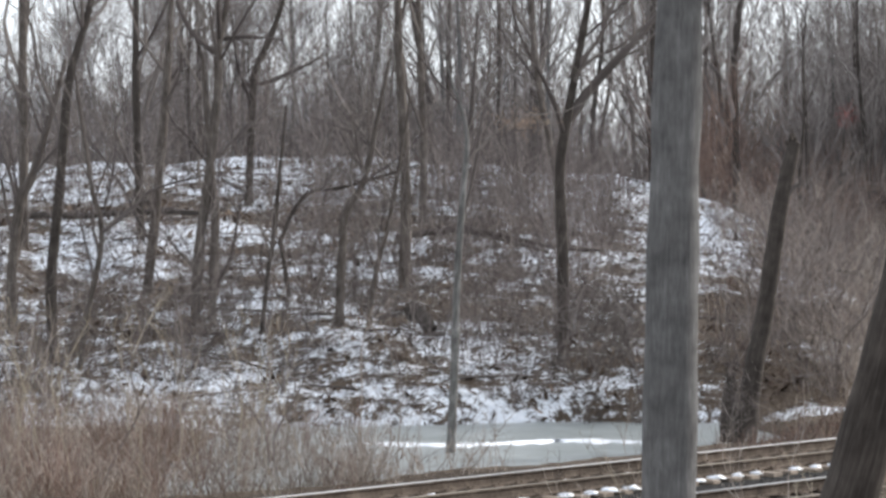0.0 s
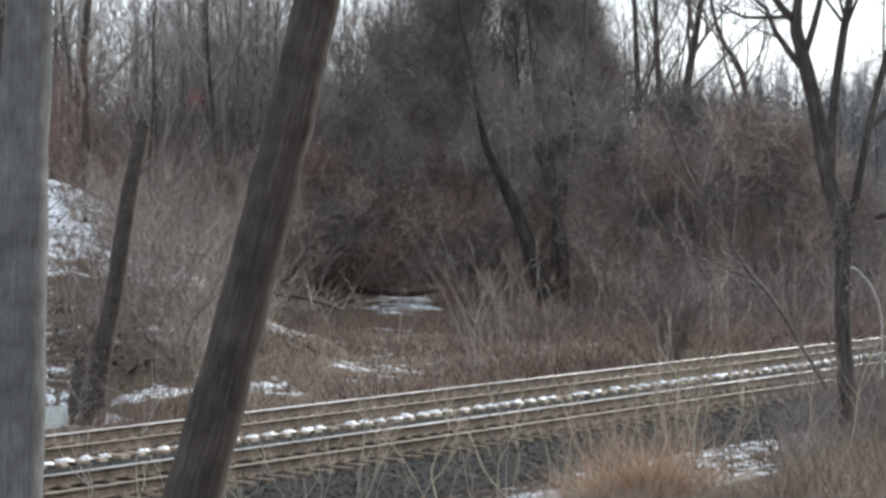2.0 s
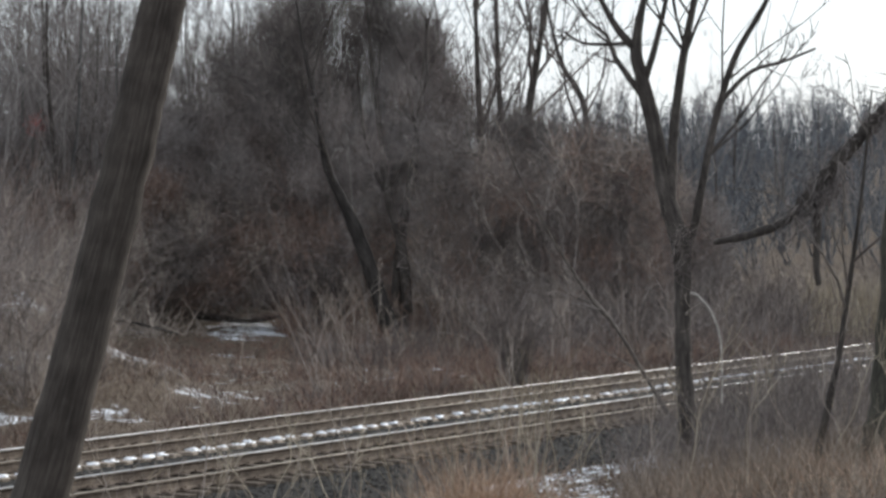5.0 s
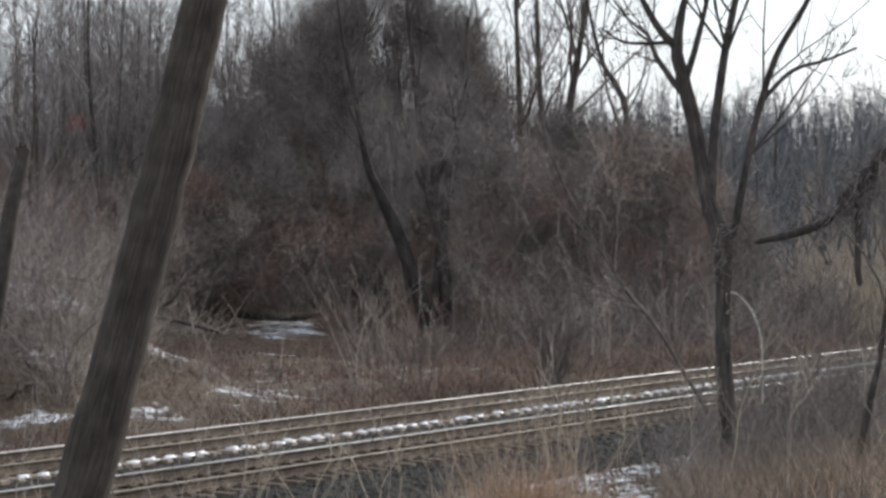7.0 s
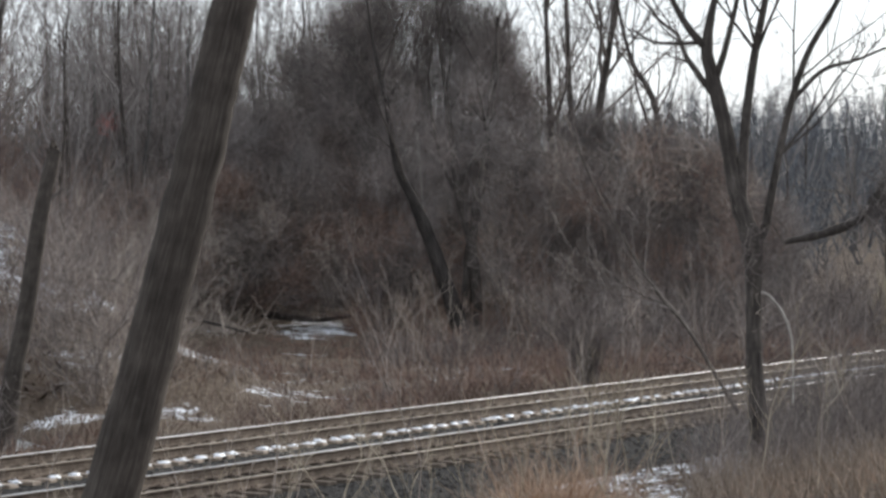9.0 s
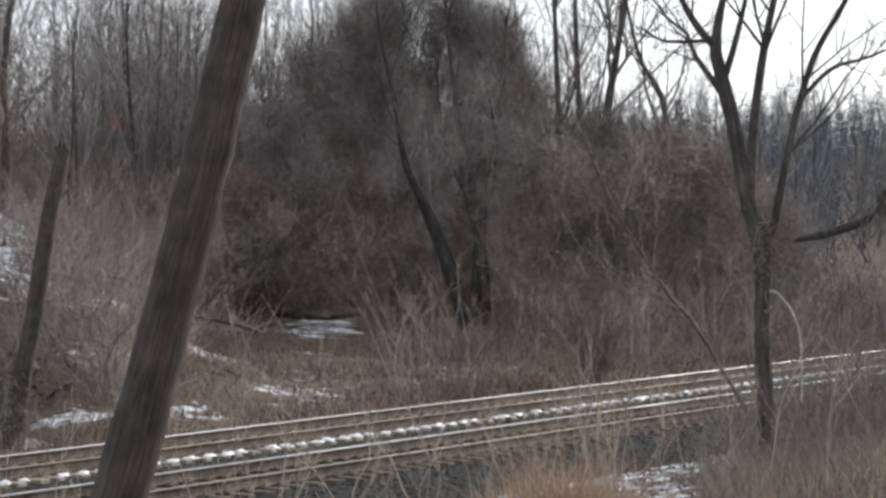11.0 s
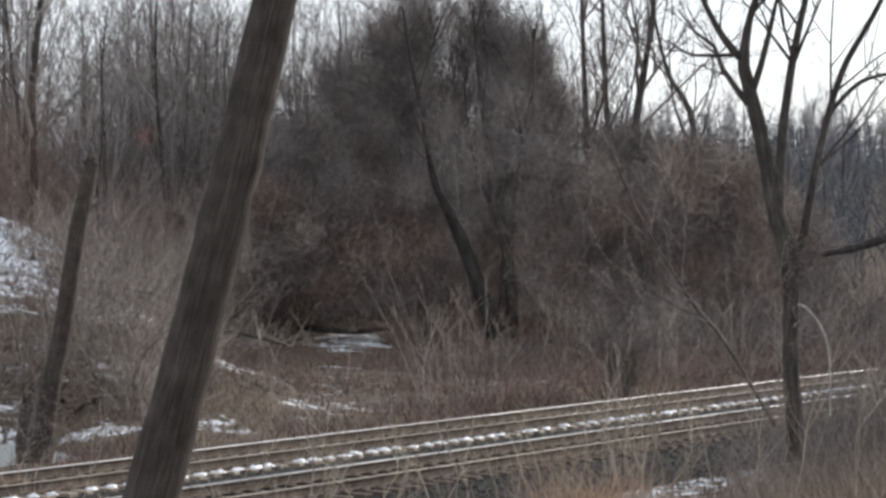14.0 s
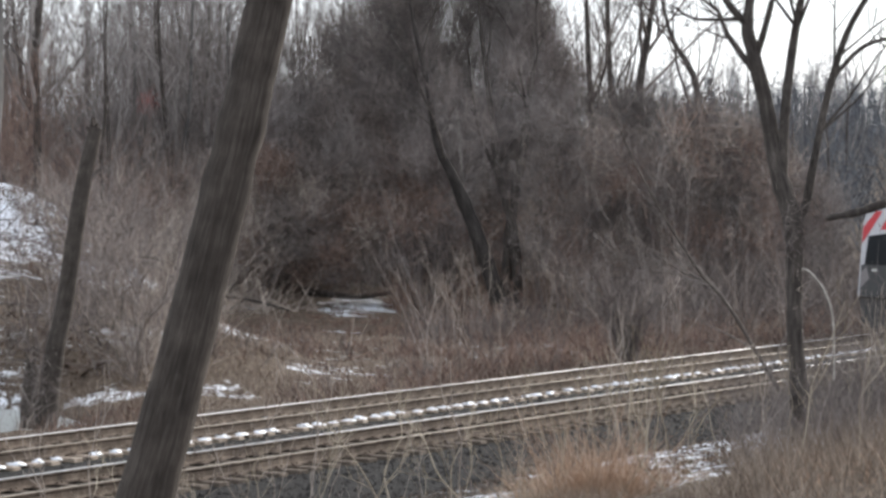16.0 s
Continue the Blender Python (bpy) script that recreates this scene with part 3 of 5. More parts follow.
def shaped_tree(az, d, rows, radii, material, label, seed, group="", limbs=(), kids=(6, 5, 4), low=0.5, top=2.0, spread=0.75, thin=0.009, sides=12, name="bare_tree", cut=False, crown_mat=None, root=0.5):
    """A tree with a trunk of its own: rows of (height, sideways) from the base up; limbs the same, with a radius."""
    rng = np.random.default_rng(seed)
    b, right = at(az, d), np.array([math.cos(radians(az)), -math.sin(radians(az))])
    gz = ground_z(b)
    tree = tagged(new(name), label, "tree", group)
    tree.matrix_world = pose(b[0], b[1], gz)

    def place(z, side, depth=0.0):
        return (right[0] * side + depth * math.sin(radians(az)), right[1] * side + depth * math.cos(radians(az)), z - gz)

    rows = list(rows)
    z0, s0 = rows[0]
    slope = (rows[1][1] - s0) / max(rows[1][0] - z0, 0.1)
    line = [place(gz - root, s0 + slope * (gz - root - z0))]
    radii = list(radii)
    if z0 > gz + 0.15:
        line.append(place(gz, s0 + slope * (gz - z0)))
        radii = [radii[0] * 1.12, radii[0] * 1.04] + radii
    else:
        radii = [radii[0] * 1.2] + radii
    line += [place(z, s, rng.normal() * 0.04) for z, s in rows]
    if not cut:
        dz, dsd = rows[-1][0] - rows[-2][0], rows[-1][1] - rows[-2][1]
        k = top / max(math.hypot(dz, dsd), 0.2)
        line.append(place(rows[-1][0] + dz * k, rows[-1][1] + dsd * k * 0.7))
    while len(radii) < len(line):
        radii.append(radii[-1] * (0.45 if len(radii) == len(line) - 1 and not cut else 0.88))
    path = spline(line, 5)
    rad = np.interp(np.linspace(0, len(line) - 1, len(path)), np.arange(len(line)), radii)
    trunk, crown = Pile(), Pile()
    trunk.tube(path, rad * (1 + 0.05 * rng.normal(size=len(path))), sides)
    if cut:
        e = path[-1]
        for k in range(5):
            trunk.tube([e - np.array([0, 0, 0.15]), e + np.array([rng.normal() * 0.07, rng.normal() * 0.07, 0.02]), e + np.array([rng.normal() * 0.09, rng.normal() * 0.09, rng.uniform(0.05, 0.3)])], [rad[-1] * 0.5, rad[-1] * 0.45, 0.01], 5)
    part("trunk", run_grain(trunk.mesh("trunk", material, True), path, sides, radii[1]), tree)
    if kids:
        sprout(rng, crown, path, rad, np.linalg.norm(path[-1] - path[0]), 0, spread, 0.25, kids, low, thin)
    for lrows, lr in limbs:
        lp = spline([place(z, s, rng.normal() * 0.1) for z, s in lrows], 4)
        lrad = np.linspace(lr, lr * 0.4, len(lp))
        crown.tube(lp, lrad, 7)
        sprout(rng, crown, lp, lrad, np.linalg.norm(lp[-1] - lp[0]) * 1.1, 1, spread, 0.2, (0, 7, 4), 0.3, thin)
    if crown.count:
        part("crown", crown.mesh("crown", crown_mat or BRANCH), tree)
    return tree


# foreground trunks on the bank
shaped_tree(-13.96, 20, [(2.13, 0), (4.01, 0.05), (5.88, 0.12), (9.0, 0.22)], [0.207, 0.199, 0.188, 0.17], BARK_GREY, "tall straight grey-barked tree trunk on the bank", 11, kids=(5, 4, 3), low=0.75, top=3, sides=28)
shaped_tree(-10.30, 22, [(1.64, 0), (2.78, 0.32), (3.91, 0.61), (5.03, 0.89), (5.78, 1.06), (9.0, 1.8)], [0.232, 0.222, 0.211, 0.202, 0.193, 0.16], BARK_BROWN, "leaning brown-barked tree trunk on the bank", 12, kids=(5, 4, 3), low=0.8, top=3, sides=28)
shaped_tree(8.55, 28.4, [(1.55, -0.04), (1.9, 0.0), (2.3, 0.02), (3.48, 0.06), (6.41, 0.22), (9.5, 0.34)], [0.56, 0.45, 0.37, 0.325, 0.33, 0.28], BARK_MOSS, "thick mossy tree trunk with a flared base on the bank", 13, kids=(6, 4, 3), low=0.72, top=3, sides=30)
shaped_tree(9.62, 29.5, [(1.6, 0), (3.5, 0.03), (6.4, 0.1), (9.0, 0.2)], [0.13, 0.115, 0.105, 0.09], BARK_DARK, "slim dark tree trunk beside the thick mossy one", 28, kids=(5, 4, 3), low=0.75, top=2.5)
# the forked tree by the track, its vine clump, the slanting limb
shaped_tree(3.94, 40, [(0.97, 0), (2.21, -0.08), (3.23, -0.08), (3.83, -0.10), (4.51, -0.30), (5.62, -0.51), (6.47, -0.72), (6.81, -0.78), (7.4, -0.70), (7.9, -0.55)], [0.15, 0.125, 0.128, 0.16, 0.135, 0.118, 0.104, 0.095, 0.06, 0.05], BARK_DARK, "forked bare tree with mossy foot beside the railway", 14,
            limbs=[([(6.81, -0.78), (7.07, -1.02), (7.41, -1.23), (7.84, -1.44), (8.6, -1.8)], 0.068), ([(6.9, -0.89), (6.9, -1.36), (6.92, -1.61), (7.09, -1.87)], 0.034), ([(4.43, -0.27), (5.62, -0.21), (6.64, -0.08), (7.32, 0.05), (7.82, 0.17), (8.8, 0.4)], 0.085), ([(3.75, -0.09), (4.1, 0.08), (4.6, 0.18), (5.61, 0.38), (6.63, 0.68), (7.31, 1.06), (7.81, 1.31), (8.6, 1.6)], 0.075), ([(6.04, 0.51), (6.46, 0.94), (6.62, 1.44), (6.8, 1.9)], 0.04)], kids=(6, 6, 5), low=0.55, top=1.2, crown_mat=LIMB)
shaped_tree(6.85, 30, [(1.98, 0), (2.74, 0.16), (3.57, 0.28), (4.52, 0.41)], [0.046, 0.038, 0.03, 0.02], BARK_DARK, "thin dark sapling leaning on the bank", 16, kids=(5, 3), top=1.2, sides=7)
shaped_tree(3.03, 50, [(1.26, 0), (2.22, -0.58), (2.86, -1.12), (4.25, -1.97), (5.32, -2.5)], [0.036, 0.033, 0.028, 0.022, 0.014], BARK_HILL, "slanting grey-brown sapling beside the railway", 17, kids=(12, 6, 4), low=0.2, top=0.8, sides=8)
# beyond the track
shaped_tree(-0.52, 110, [(2, 0), (6.8, 0), (9.7, -0.12), (12.6, -0.22)], [0.17, 0.15, 0.12, 0.10], BARK_DARK, "tall dark bare tree behind the thicket", 24, kids=(9, 6, 5), top=4, thin=0.013, sides=8)
shaped_tree(-0.09, 112, [(2, 0.05), (7.3, 0), (12.8, -0.2)], [0.15, 0.14, 0.10], BARK_DARK, "tall dark bare tree behind the thicket", 25, kids=(9, 6, 5), top=4, thin=0.013, sides=8)
shaped_tree(0.5, 110, [(2, -0.3), (8.2, 0), (10.3, 0.28), (12.6, 0.65)], [0.2, 0.18, 0.16, 0.12], BARK_DARK, "tall dark bare tree behind the thicket", 26, kids=(10, 6, 5), top=4, thin=0.013, sides=8)
shaped_tree(1.75, 108, [(2, 0.3), (8.3, 0), (10.4, -0.95), (12, -1.4)], [0.15, 0.13, 0.10, 0.07], BARK_DARK, "twisted dark bare tree behind the thicket", 27, kids=(10, 7, 5), low=0.35, top=3, thin=0.013, sides=8)
shaped_tree(-12.31, 53.6, [(-0.3, 0), (1.23, 0.21), (2.14, 0.41), (4.3, 0.74), (5.63, 1.04)], [0.23, 0.19, 0.18, 0.165, 0.135], BARK_BROWN, "broken-topped dead tree trunk at the edge of the pond", 18, kids=(), cut=True, limbs=[([(4.4, 0.76), (4.75, 1.05), (4.85, 1.2)], 0.05)])
shaped_tree(-12.65, 54.4, [(-0.3, 0), (0.4, 0.03), (0.8, 0.06)], [0.19, 0.17, 0.13], BARK_BROWN, "short thick stump beside the dead trunk", 19, kids=(), cut=True)
shaped_tree(-18.66, 52.3, [(-0.4, 0), (1.24, 0.09), (2.92, 0.16), (4.59, 0.29), (5.71, 0.39), (6.38, 0.28), (6.83, 0.12)], [0.10, 0.085, 0.075, 0.065, 0.05, 0.038, 0.025], BARK_PALE, "slender pale-barked tree standing in the pond ice", 20, limbs=[([(5.71, 0.39), (6.49, 0.5), (7.38, 0.56), (8.27, 0.63)], 0.039)], kids=(6, 4, 3), low=0.5, top=0.8)
shaped_tree(-2.48, 95, [(0.11, 0.0), (1.37, -0.4), (2.58, -0.8), (3.9, -1.31), (5.02, -1.8), (6.13, -2.31), (8.45, -2.7), (10.27, -3.1)], [0.33, 0.29, 0.27, 0.25, 0.19, 0.13, 0.09, 0.06], BARK_BLACKISH, "leaning dark tree in the tangled thicket", 21, kids=(5, 5, 4), low=0.6, top=2, thin=0.012, crown_mat=LIMB)
shaped_tree(-2.11, 99, [(0.4, 0), (2.93, -0.2), (5.05, -0.73), (7.58, -1.04), (10.1, -1.34)], [0.22, 0.19, 0.16, 0.12, 0.08], BARK_DARK, "dark tree in the tangled thicket", 22, kids=(6, 5, 4), low=0.55, top=2.5, thin=0.012, crown_mat=LIMB)
shaped_tree(-2.41, 99.5, [(-0.02, 0), (3.36, 0.26), (6.31, 0.76), (9.26, 1.08)], [0.24, 0.2, 0.16, 0.11], BARK_DARK, "dark tree in the tangled thicket", 23, kids=(6, 5, 4), low=0.55, top=2.5, thin=0.012, crown_mat=LIMB)

HILLSIDE = [  # bearing, distance, trunk rows, radius, limbs
    (-28.01, 68, [(0.07, 0), (2.66, -0.04), (4.66, 0.2), (5.52, 0.57)], 0.19, []),
    (-27.17, 66, [(0.46, 0), (2.69, -0.04), (5.06, 0.2), (7.56, 0.44), (8.4, 0.66), (9.65, 1.02)], 0.185, []),
    (-27.77, 80, [(3.71, 0), (7.42, 0.02), (10.78, 0.06)], 0.19, []),
    (-26.64, 64, [(0.29, 0), (1.64, 0.15), (3.8, 0.58), (5.16, 0.33)], 0.10, [([(3.94, 0.6), (4.47, 1.28), (4.94, 1.83), (5.27, 3.05)], 0.061)]),
    (-25.28, 80, [(2.99, 0), (5.7, -0.05), (8.24, -0.1), (10.78, -0.07)], 0.175, []),
    (-25.14, 72, [(2.5, 0), (4.33, 0.22), (6.17, 0.4), (8.0, 0.57)], 0.185, []),
    (-24.14, 68, [(1.72, 0), (3.45, 0.12), (5.47, 0.41), (7.64, 0.65), (8.5, 0.66), (9.8, 0.89)], 0.18, [([(8.43, 0.65), (8.8, 0.15), (9.52, -0.27), (10.4, -0.5)], 0.087), ([(8.79, 0.7), (8.85, 1.35), (8.78, 2.36)], 0.065)]),
    (-22.95, 90, [(5.26, 0), (7.75, 0.13), (9.09, 0.24), (10.42, 0.83), (11.57, 1.22)], 0.18, [([(8.71, -0.3), (8.8, 0.64), (9.27, 1.79), (9.74, 2.66)], 0.096)]),
    (-23.77, 68, [(2.15, 0), (4.32, 0.1), (5.47, 0.0)], 0.15, []),
    (-21.08, 66, [(0.2, 0), (1.75, 0.05), (3.44, 0.14), (4.28, 0.22), (4.98, 0.65), (5.54, 0.82)], 0.16, []),
    (-22.07, 70, [(1.68, 0), (3.25, -0.2), (3.7, -0.23), (4.81, 0.41), (5.02, 1.46)], 0.09, []),
    (-19.76, 72, [(0.88, 0), (2.72, 0.18), (4.72, 0.24), (7.02, 0.18), (8.86, 0.09), (10.09, 0.08)], 0.23, []),
    (-19.21, 84, [(3.88, 0), (6.03, 0.06), (8.36, 0.0), (11.05, -0.06)], 0.165, []),
    (-16.21, 64, [(1.22, 0), (3.27, 0.02), (5.31, -0.02), (6.67, 0.19), (8.17, 0.48), (9.39, 0.7)], 0.19, [([(6.54, 0.19), (7.35, 0.81), (8.08, 1.5), (8.82, 2.19), (10, 3.0)], 0.14)]),
    (-16.47, 84, [(6.7, 0), (8.68, -0.34), (11.0, -0.49)], 0.13, []),
    (-20.43, 66, [(1.31, 0), (2.86, 0.23), (4.27, 0.6)], 0.085, []),
    (-22.68, 66, [(1.77, 0), (3.04, 0.16), (4.02, 0.31)], 0.077, []),
]
for k, (az, d, rows, r, limbs) in enumerate(HILLSIDE):
    shaped_tree(az, d, rows, [r * 0.76] * 2, (BARK_HILL, BARK_BROWN, BARK_HILL)[k % 3], "bare tree with crooked limbs on the snowy hillside", 40 + k, "trees on the snowy hillside", limbs=limbs, kids=(7, 5, 4), low=0.4, top=3.0, thin=0.011, sides=9)

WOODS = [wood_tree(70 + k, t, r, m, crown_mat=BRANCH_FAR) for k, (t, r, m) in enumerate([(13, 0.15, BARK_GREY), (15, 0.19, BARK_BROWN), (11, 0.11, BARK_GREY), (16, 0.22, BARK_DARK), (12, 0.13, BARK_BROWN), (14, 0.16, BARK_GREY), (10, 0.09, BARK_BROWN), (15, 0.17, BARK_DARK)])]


def scatter_woods(count, az0, az1, d0, d1, seed, label, group, sizes=(0.75, 1.15), keep=None):
    rng = np.random.default_rng(seed)
    made = 0
    while made < count:
        az, d = rng.uniform(az0, az1), math.sqrt(rng.uniform(d0 * d0, d1 * d1))
        p = at(az, d)
        if keep is not None and not keep(az, d):
            continue
        tree_from(WOODS[int(rng.integers(len(WOODS)))], p[0], p[1], rng.uniform(0, 360), rng.uniform(*sizes), label, group)
        made += 1


scatter_woods(80, -31, -10, 100, 165, 5, "tall bare tree in the woods behind the hill", "woods behind the hill", (0.7, 1.1), lambda az, d: az > -25 or d > 135)
scatter_woods(60, -12.5, -4.5, 100, 150, 26, "tall bare tree behind the thicket", "trees behind the thicket", (0.7, 1.1), lambda az, d: not -12.3 < az < -11.0 and (az < -8.8 or d > 116))
scatter_woods(34, -6.5, 0.3, 106, 150, 9, "bare tree behind the thicket", "trees behind the thicket", (0.65, 1.0))
scatter_woods(18, 0.5, 14, 130, 190, 8, "bare tree at the back of the marsh", "trees behind the marsh", (0.45, 0.8))


# ---- brush, thickets and grass ----
def shrubs(pile, pos, tall, stems=6, twigs=18, radius=0.009, lean=0.45, seed=0, droop=0.25, level=False):
    """Multi-stemmed bare shrubs."""
    rng = np.random.default_rng(seed)
    c = len(pos)
    z = np.zeros(c) if level else height(pos[:, 0], pos[:, 1])
    base = np.repeat(np.stack([pos[:, 0], pos[:, 1], z - 0.05], 1), stems, 0) + rng.normal(size=(c * stems, 3)) * [0.10, 0.10, 0]
    way = unit(rng.normal(size=(c * stems, 3)) * [lean, lean, 0] + [0, 0, 1])
    L = np.repeat(tall, stems) * rng.uniform(0.55, 1.1, c * stems)
    bend = rng.normal(size=(c * stems, 3)) * [droop, droop, droop * 0.4]
    along = pile.twigs(base, way, L, radius * rng.uniform(0.8, 1.6, c * stems), bend, 2, 3)
    k = twigs * c
    which = rng.integers(0, c * stems, k)
    p = along(which, rng.uniform(0.25, 1.0, k))
    w2 = unit(way[which] * 0.7 + rng.normal(size=(k, 3)) * 0.6 + [0, 0, 0.2])
    pile.twigs(p, w2, L[which] * rng.uniform(0.15, 0.45, k), radius * 0.65, None, 1, 3)


def shrub_things(name, pos, low, high, stems, twigs, radius, lean, droop, material, label, category, group, seed, kinds=8):
    """Single shrubs, each a thing, from a few grown ones."""
    rng = np.random.default_rng(seed)
    mid = (low + high) / 2
    grown = []
    for k in range(kinds):
        pile = Pile()
        shrubs(pile, np.zeros((1, 2)), np.array([mid]), stems, twigs, radius, lean, seed * 31 + k, droop, True)
        grown.append(pile.mesh(name, material))
    for q in pos:
        k = rng.uniform(low, high) / mid
        ob = tagged(new(name, grown[int(rng.integers(kinds))]), label, category, group)
        ob.matrix_world = pose(q[0], q[1], ground_z(q), 0, 0, rng.uniform(0, 360)) @ Matrix.Diagonal((k, k, k, 1))


def spots(rng, c, az0, az1, d0, d1, keep=None):
    out = []
    while len(out) < c:
        az, d = rng.uniform(az0, az1), math.sqrt(rng.uniform(d0 * d0, d1 * d1))
        p = at(az, d)
        if keep is None or keep(*plan(p[0], p[1])):
            out.append(p)
    return np.array(out)


def open_ground(az, d):
    """Bare snowy spots in the marsh that the brush leaves free."""
    for a0, a1, d0, d1 in ((-7.2, -4.5, 78, 114), (-4.1, -1.9, 89, 99), (6.3, 9.8, 80, 112), (-9.6, -7.3, 54, 63), (-9.3, -7.2, 69, 98), (-7.6, -5.2, 60, 72), (-12.2, -9.7, 55.5, 60.5), (-11.8, -9.8, 64, 68)):
        if a0 < az < a1 and d0 < d < d1:
            return True
    return False


def build_brush():
    rng = np.random.default_rng(21)

    def beyond(n, s, a, b, d, az):
        x, y = at(az, d)
        return n > 33.2 and float(pond_mask(x, y)) < 0.4

    def marsh(n, s, a, b, d, az):
        return beyond(n, s, a, b, d, az) and not open_ground(az, d) and float(wobble(s, n * 1.4, 0.37)) > rng.uniform(-0.7, 0.45)

    def low_marsh(n, s, a, b, d, az):
        return beyond(n, s, a, b, d, az) and (not open_ground(az, d) or -4.2 < az < -1.8) and float(wobble(s + 40, n * 1.4, 0.5)) > rng.uniform(-0.8, 0.4)

    def lower(p):
        """The brush is shorter over the icy side of the marsh."""
        return 1 - 0.5 * smooth(3.0, 5.5, -np.degrees(np.arctan2(p[:, 0], p[:, 1])))

    # low brush across the marsh
    pile = Pile()
    p = spots(rng, 430, -13, 13, 46, 98, marsh)
    shrubs(pile, p, rng.uniform(0.6, 1.7, len(p)) * lower(p), 6, 20, 0.009, 0.45, 1)
    stuff("marsh_brush", pile, TWIG, "tangled grey-brown bare brush across the marsh", "brush")
    pile = Pile()
    p = np.concatenate([spots(rng, 520, -13, 13, 42, 98, low_marsh), spots(rng, 170, -12.5, 12, 42, 100, lambda n, s, a, b, d, az: 32.6 < n < 36.5 and not open_ground(az, d) and b > 5)])
    shrubs(pile, p, rng.uniform(0.35, 1.0, len(p)) * lower(p), 9, 16, 0.008, 0.6, 2, 0.4)
    stuff("reddish_brush", pile, TWIG_RED, "low reddish-brown brush across the marsh", "brush")
    shrub_things("bare_sapling", spots(rng, 50, -13, 12, 44, 90, marsh), 1.4, 3.4, 3, 14, 0.011, 0.25, 0.2, TWIG_TAN, "thin pale bare sapling standing in the marsh", "sapling", "saplings in the marsh", 12)
    shrub_things("spreading_shrub", spots(rng, 44, 0.2, 10.5, 44, 70, lambda n, s, a, b, d, az: n > 32.6), 1.4, 2.8, 3, 26, 0.009, 0.3, 0.3, TWIG, "spreading grey-twigged shrub beside the railway", "shrub", "shrubs beyond the railway", 44)
    # tall thicket behind the marsh
    pile = Pile()
    p = spots(rng, 90, -14, -9.6, 97, 108, lambda n, s, a, b, d, az: b > 13 or d > 101)
    shrubs(pile, p, rng.uniform(2.5, 6.5, len(p)), 3, 62, 0.010, 0.3, 33, 0.3)
    stuff("red_brown_brush", pile, TWIG_RED, "reddish-brown brush behind the end of the hill", "brush")
    pile = Pile()
    p = spots(rng, 90, -14, -8.8, 92, 104, lambda n, s, a, b, d, az: b > 14)
    shrubs(pile, p, rng.uniform(2.0, 6.0, len(p)), 4, 50, 0.009, 0.3, 43, 0.3)
    stuff("tan_brush", pile, TWIG_TAN, "pale tan brush behind the end of the hill", "brush")
    pile = Pile()
    p = spots(rng, 120, 0.0, 12, 84, 104, lambda n, s, a, b, d, az: n > 34)
    shrubs(pile, p, rng.uniform(1.2, 3.4, len(p)), 7, 40, 0.013, 0.5, 34, 0.35)
    stuff("dark_brush", pile, TWIG, "low dark bare brush across the back of the marsh", "brush")
    pile = Pile()
    p = spots(rng, 430, -12.5, 14, 90, 130, lambda n, s, a, b, d, az: n > 34 and b > 12 and not open_ground(az, d))
    shrubs(pile, p, rng.uniform(2.0, 6.0, len(p)) * (1 - 0.6 * smooth(3.4, 5.0, np.degrees(np.arctan2(p[:, 0], p[:, 1])))), 5, 34, 0.015, 0.34, 3, 0.3)
    stuff("thicket", pile, TWIG, "tall tangled bare thicket behind the marsh", "thicket")
    pile = Pile()
    p = spots(rng, 150, -13.5, -3.5, 108, 150)
    shrubs(pile, p, rng.uniform(7.0, 14.5, len(p)), 3, 76, 0.018, 0.18, 26, 0.15)
    stuff("brown_saplings", pile, TWIG, "tall brown saplings crowding behind the thicket", "saplings")
    pile = Pile()
    p = np.concatenate([spots(rng, 140, -13, -4.5, 112, 145), spots(rng, 110, -8.5, -3.5, 113, 132)])
    shrubs(pile, p, rng.uniform(5.0, 11.5, len(p)), 4, 66, 0.018, 0.2, 16, 0.15)
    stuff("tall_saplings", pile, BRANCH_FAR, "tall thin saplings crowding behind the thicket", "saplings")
    shrub_things("reddish_shrub", np.concatenate([spots(rng, 60, -5.2, -0.8, 97, 104), spots(rng, 40, -8.2, -4.6, 114, 119)]), 0.8, 2.0, 8, 24, 0.011, 0.5, 0.35, TWIG_RED, "reddish-brown shrub at the foot of the thicket", "shrub", "shrubs below the thicket", 18)
    shrub_things("rusty_shrub", spots(rng, 90, -9.2, -4.0, 115, 124), 1.6, 4.2, 7, 40, 0.013, 0.35, 0.35, TWIG_RED, "rusty brown shrub under the thicket", "shrub", "shrubs below the thicket", 88)
    shrub_things("pale_shrub", spots(rng, 50, -9.2, -3.6, 114, 124), 2.0, 5.0, 4, 40, 0.013, 0.25, 0.3, TWIG_TAN, "pale thin shrub under the thicket", "shrub", "shrubs below the thicket", 89)
    shrub_things("low_red_shrub", spots(rng, 130, -7.8, -4.2, 72, 95, lambda n, s, a, b, d, az: not (-6.6 < az < -5.1 and 85 < d < 89)), 0.2, 0.5, 9, 20, 0.008, 0.7, 0.5, TWIG_RED, "knee-high reddish brush on the icy marsh", "shrub", "low shrubs on the marsh", 90)
    # brush by the pond, rusty and grey
    pile = Pile()
    p = spots(rng, 300, -30, -20.0, 40, 60, lambda n, s, a, b, d, az: n > 33.0 and (az < -20.3 or d < 45))
    shrubs(pile, p, rng.uniform(0.5, 1.3, len(p)), 8, 20, 0.007, 0.4, 4)
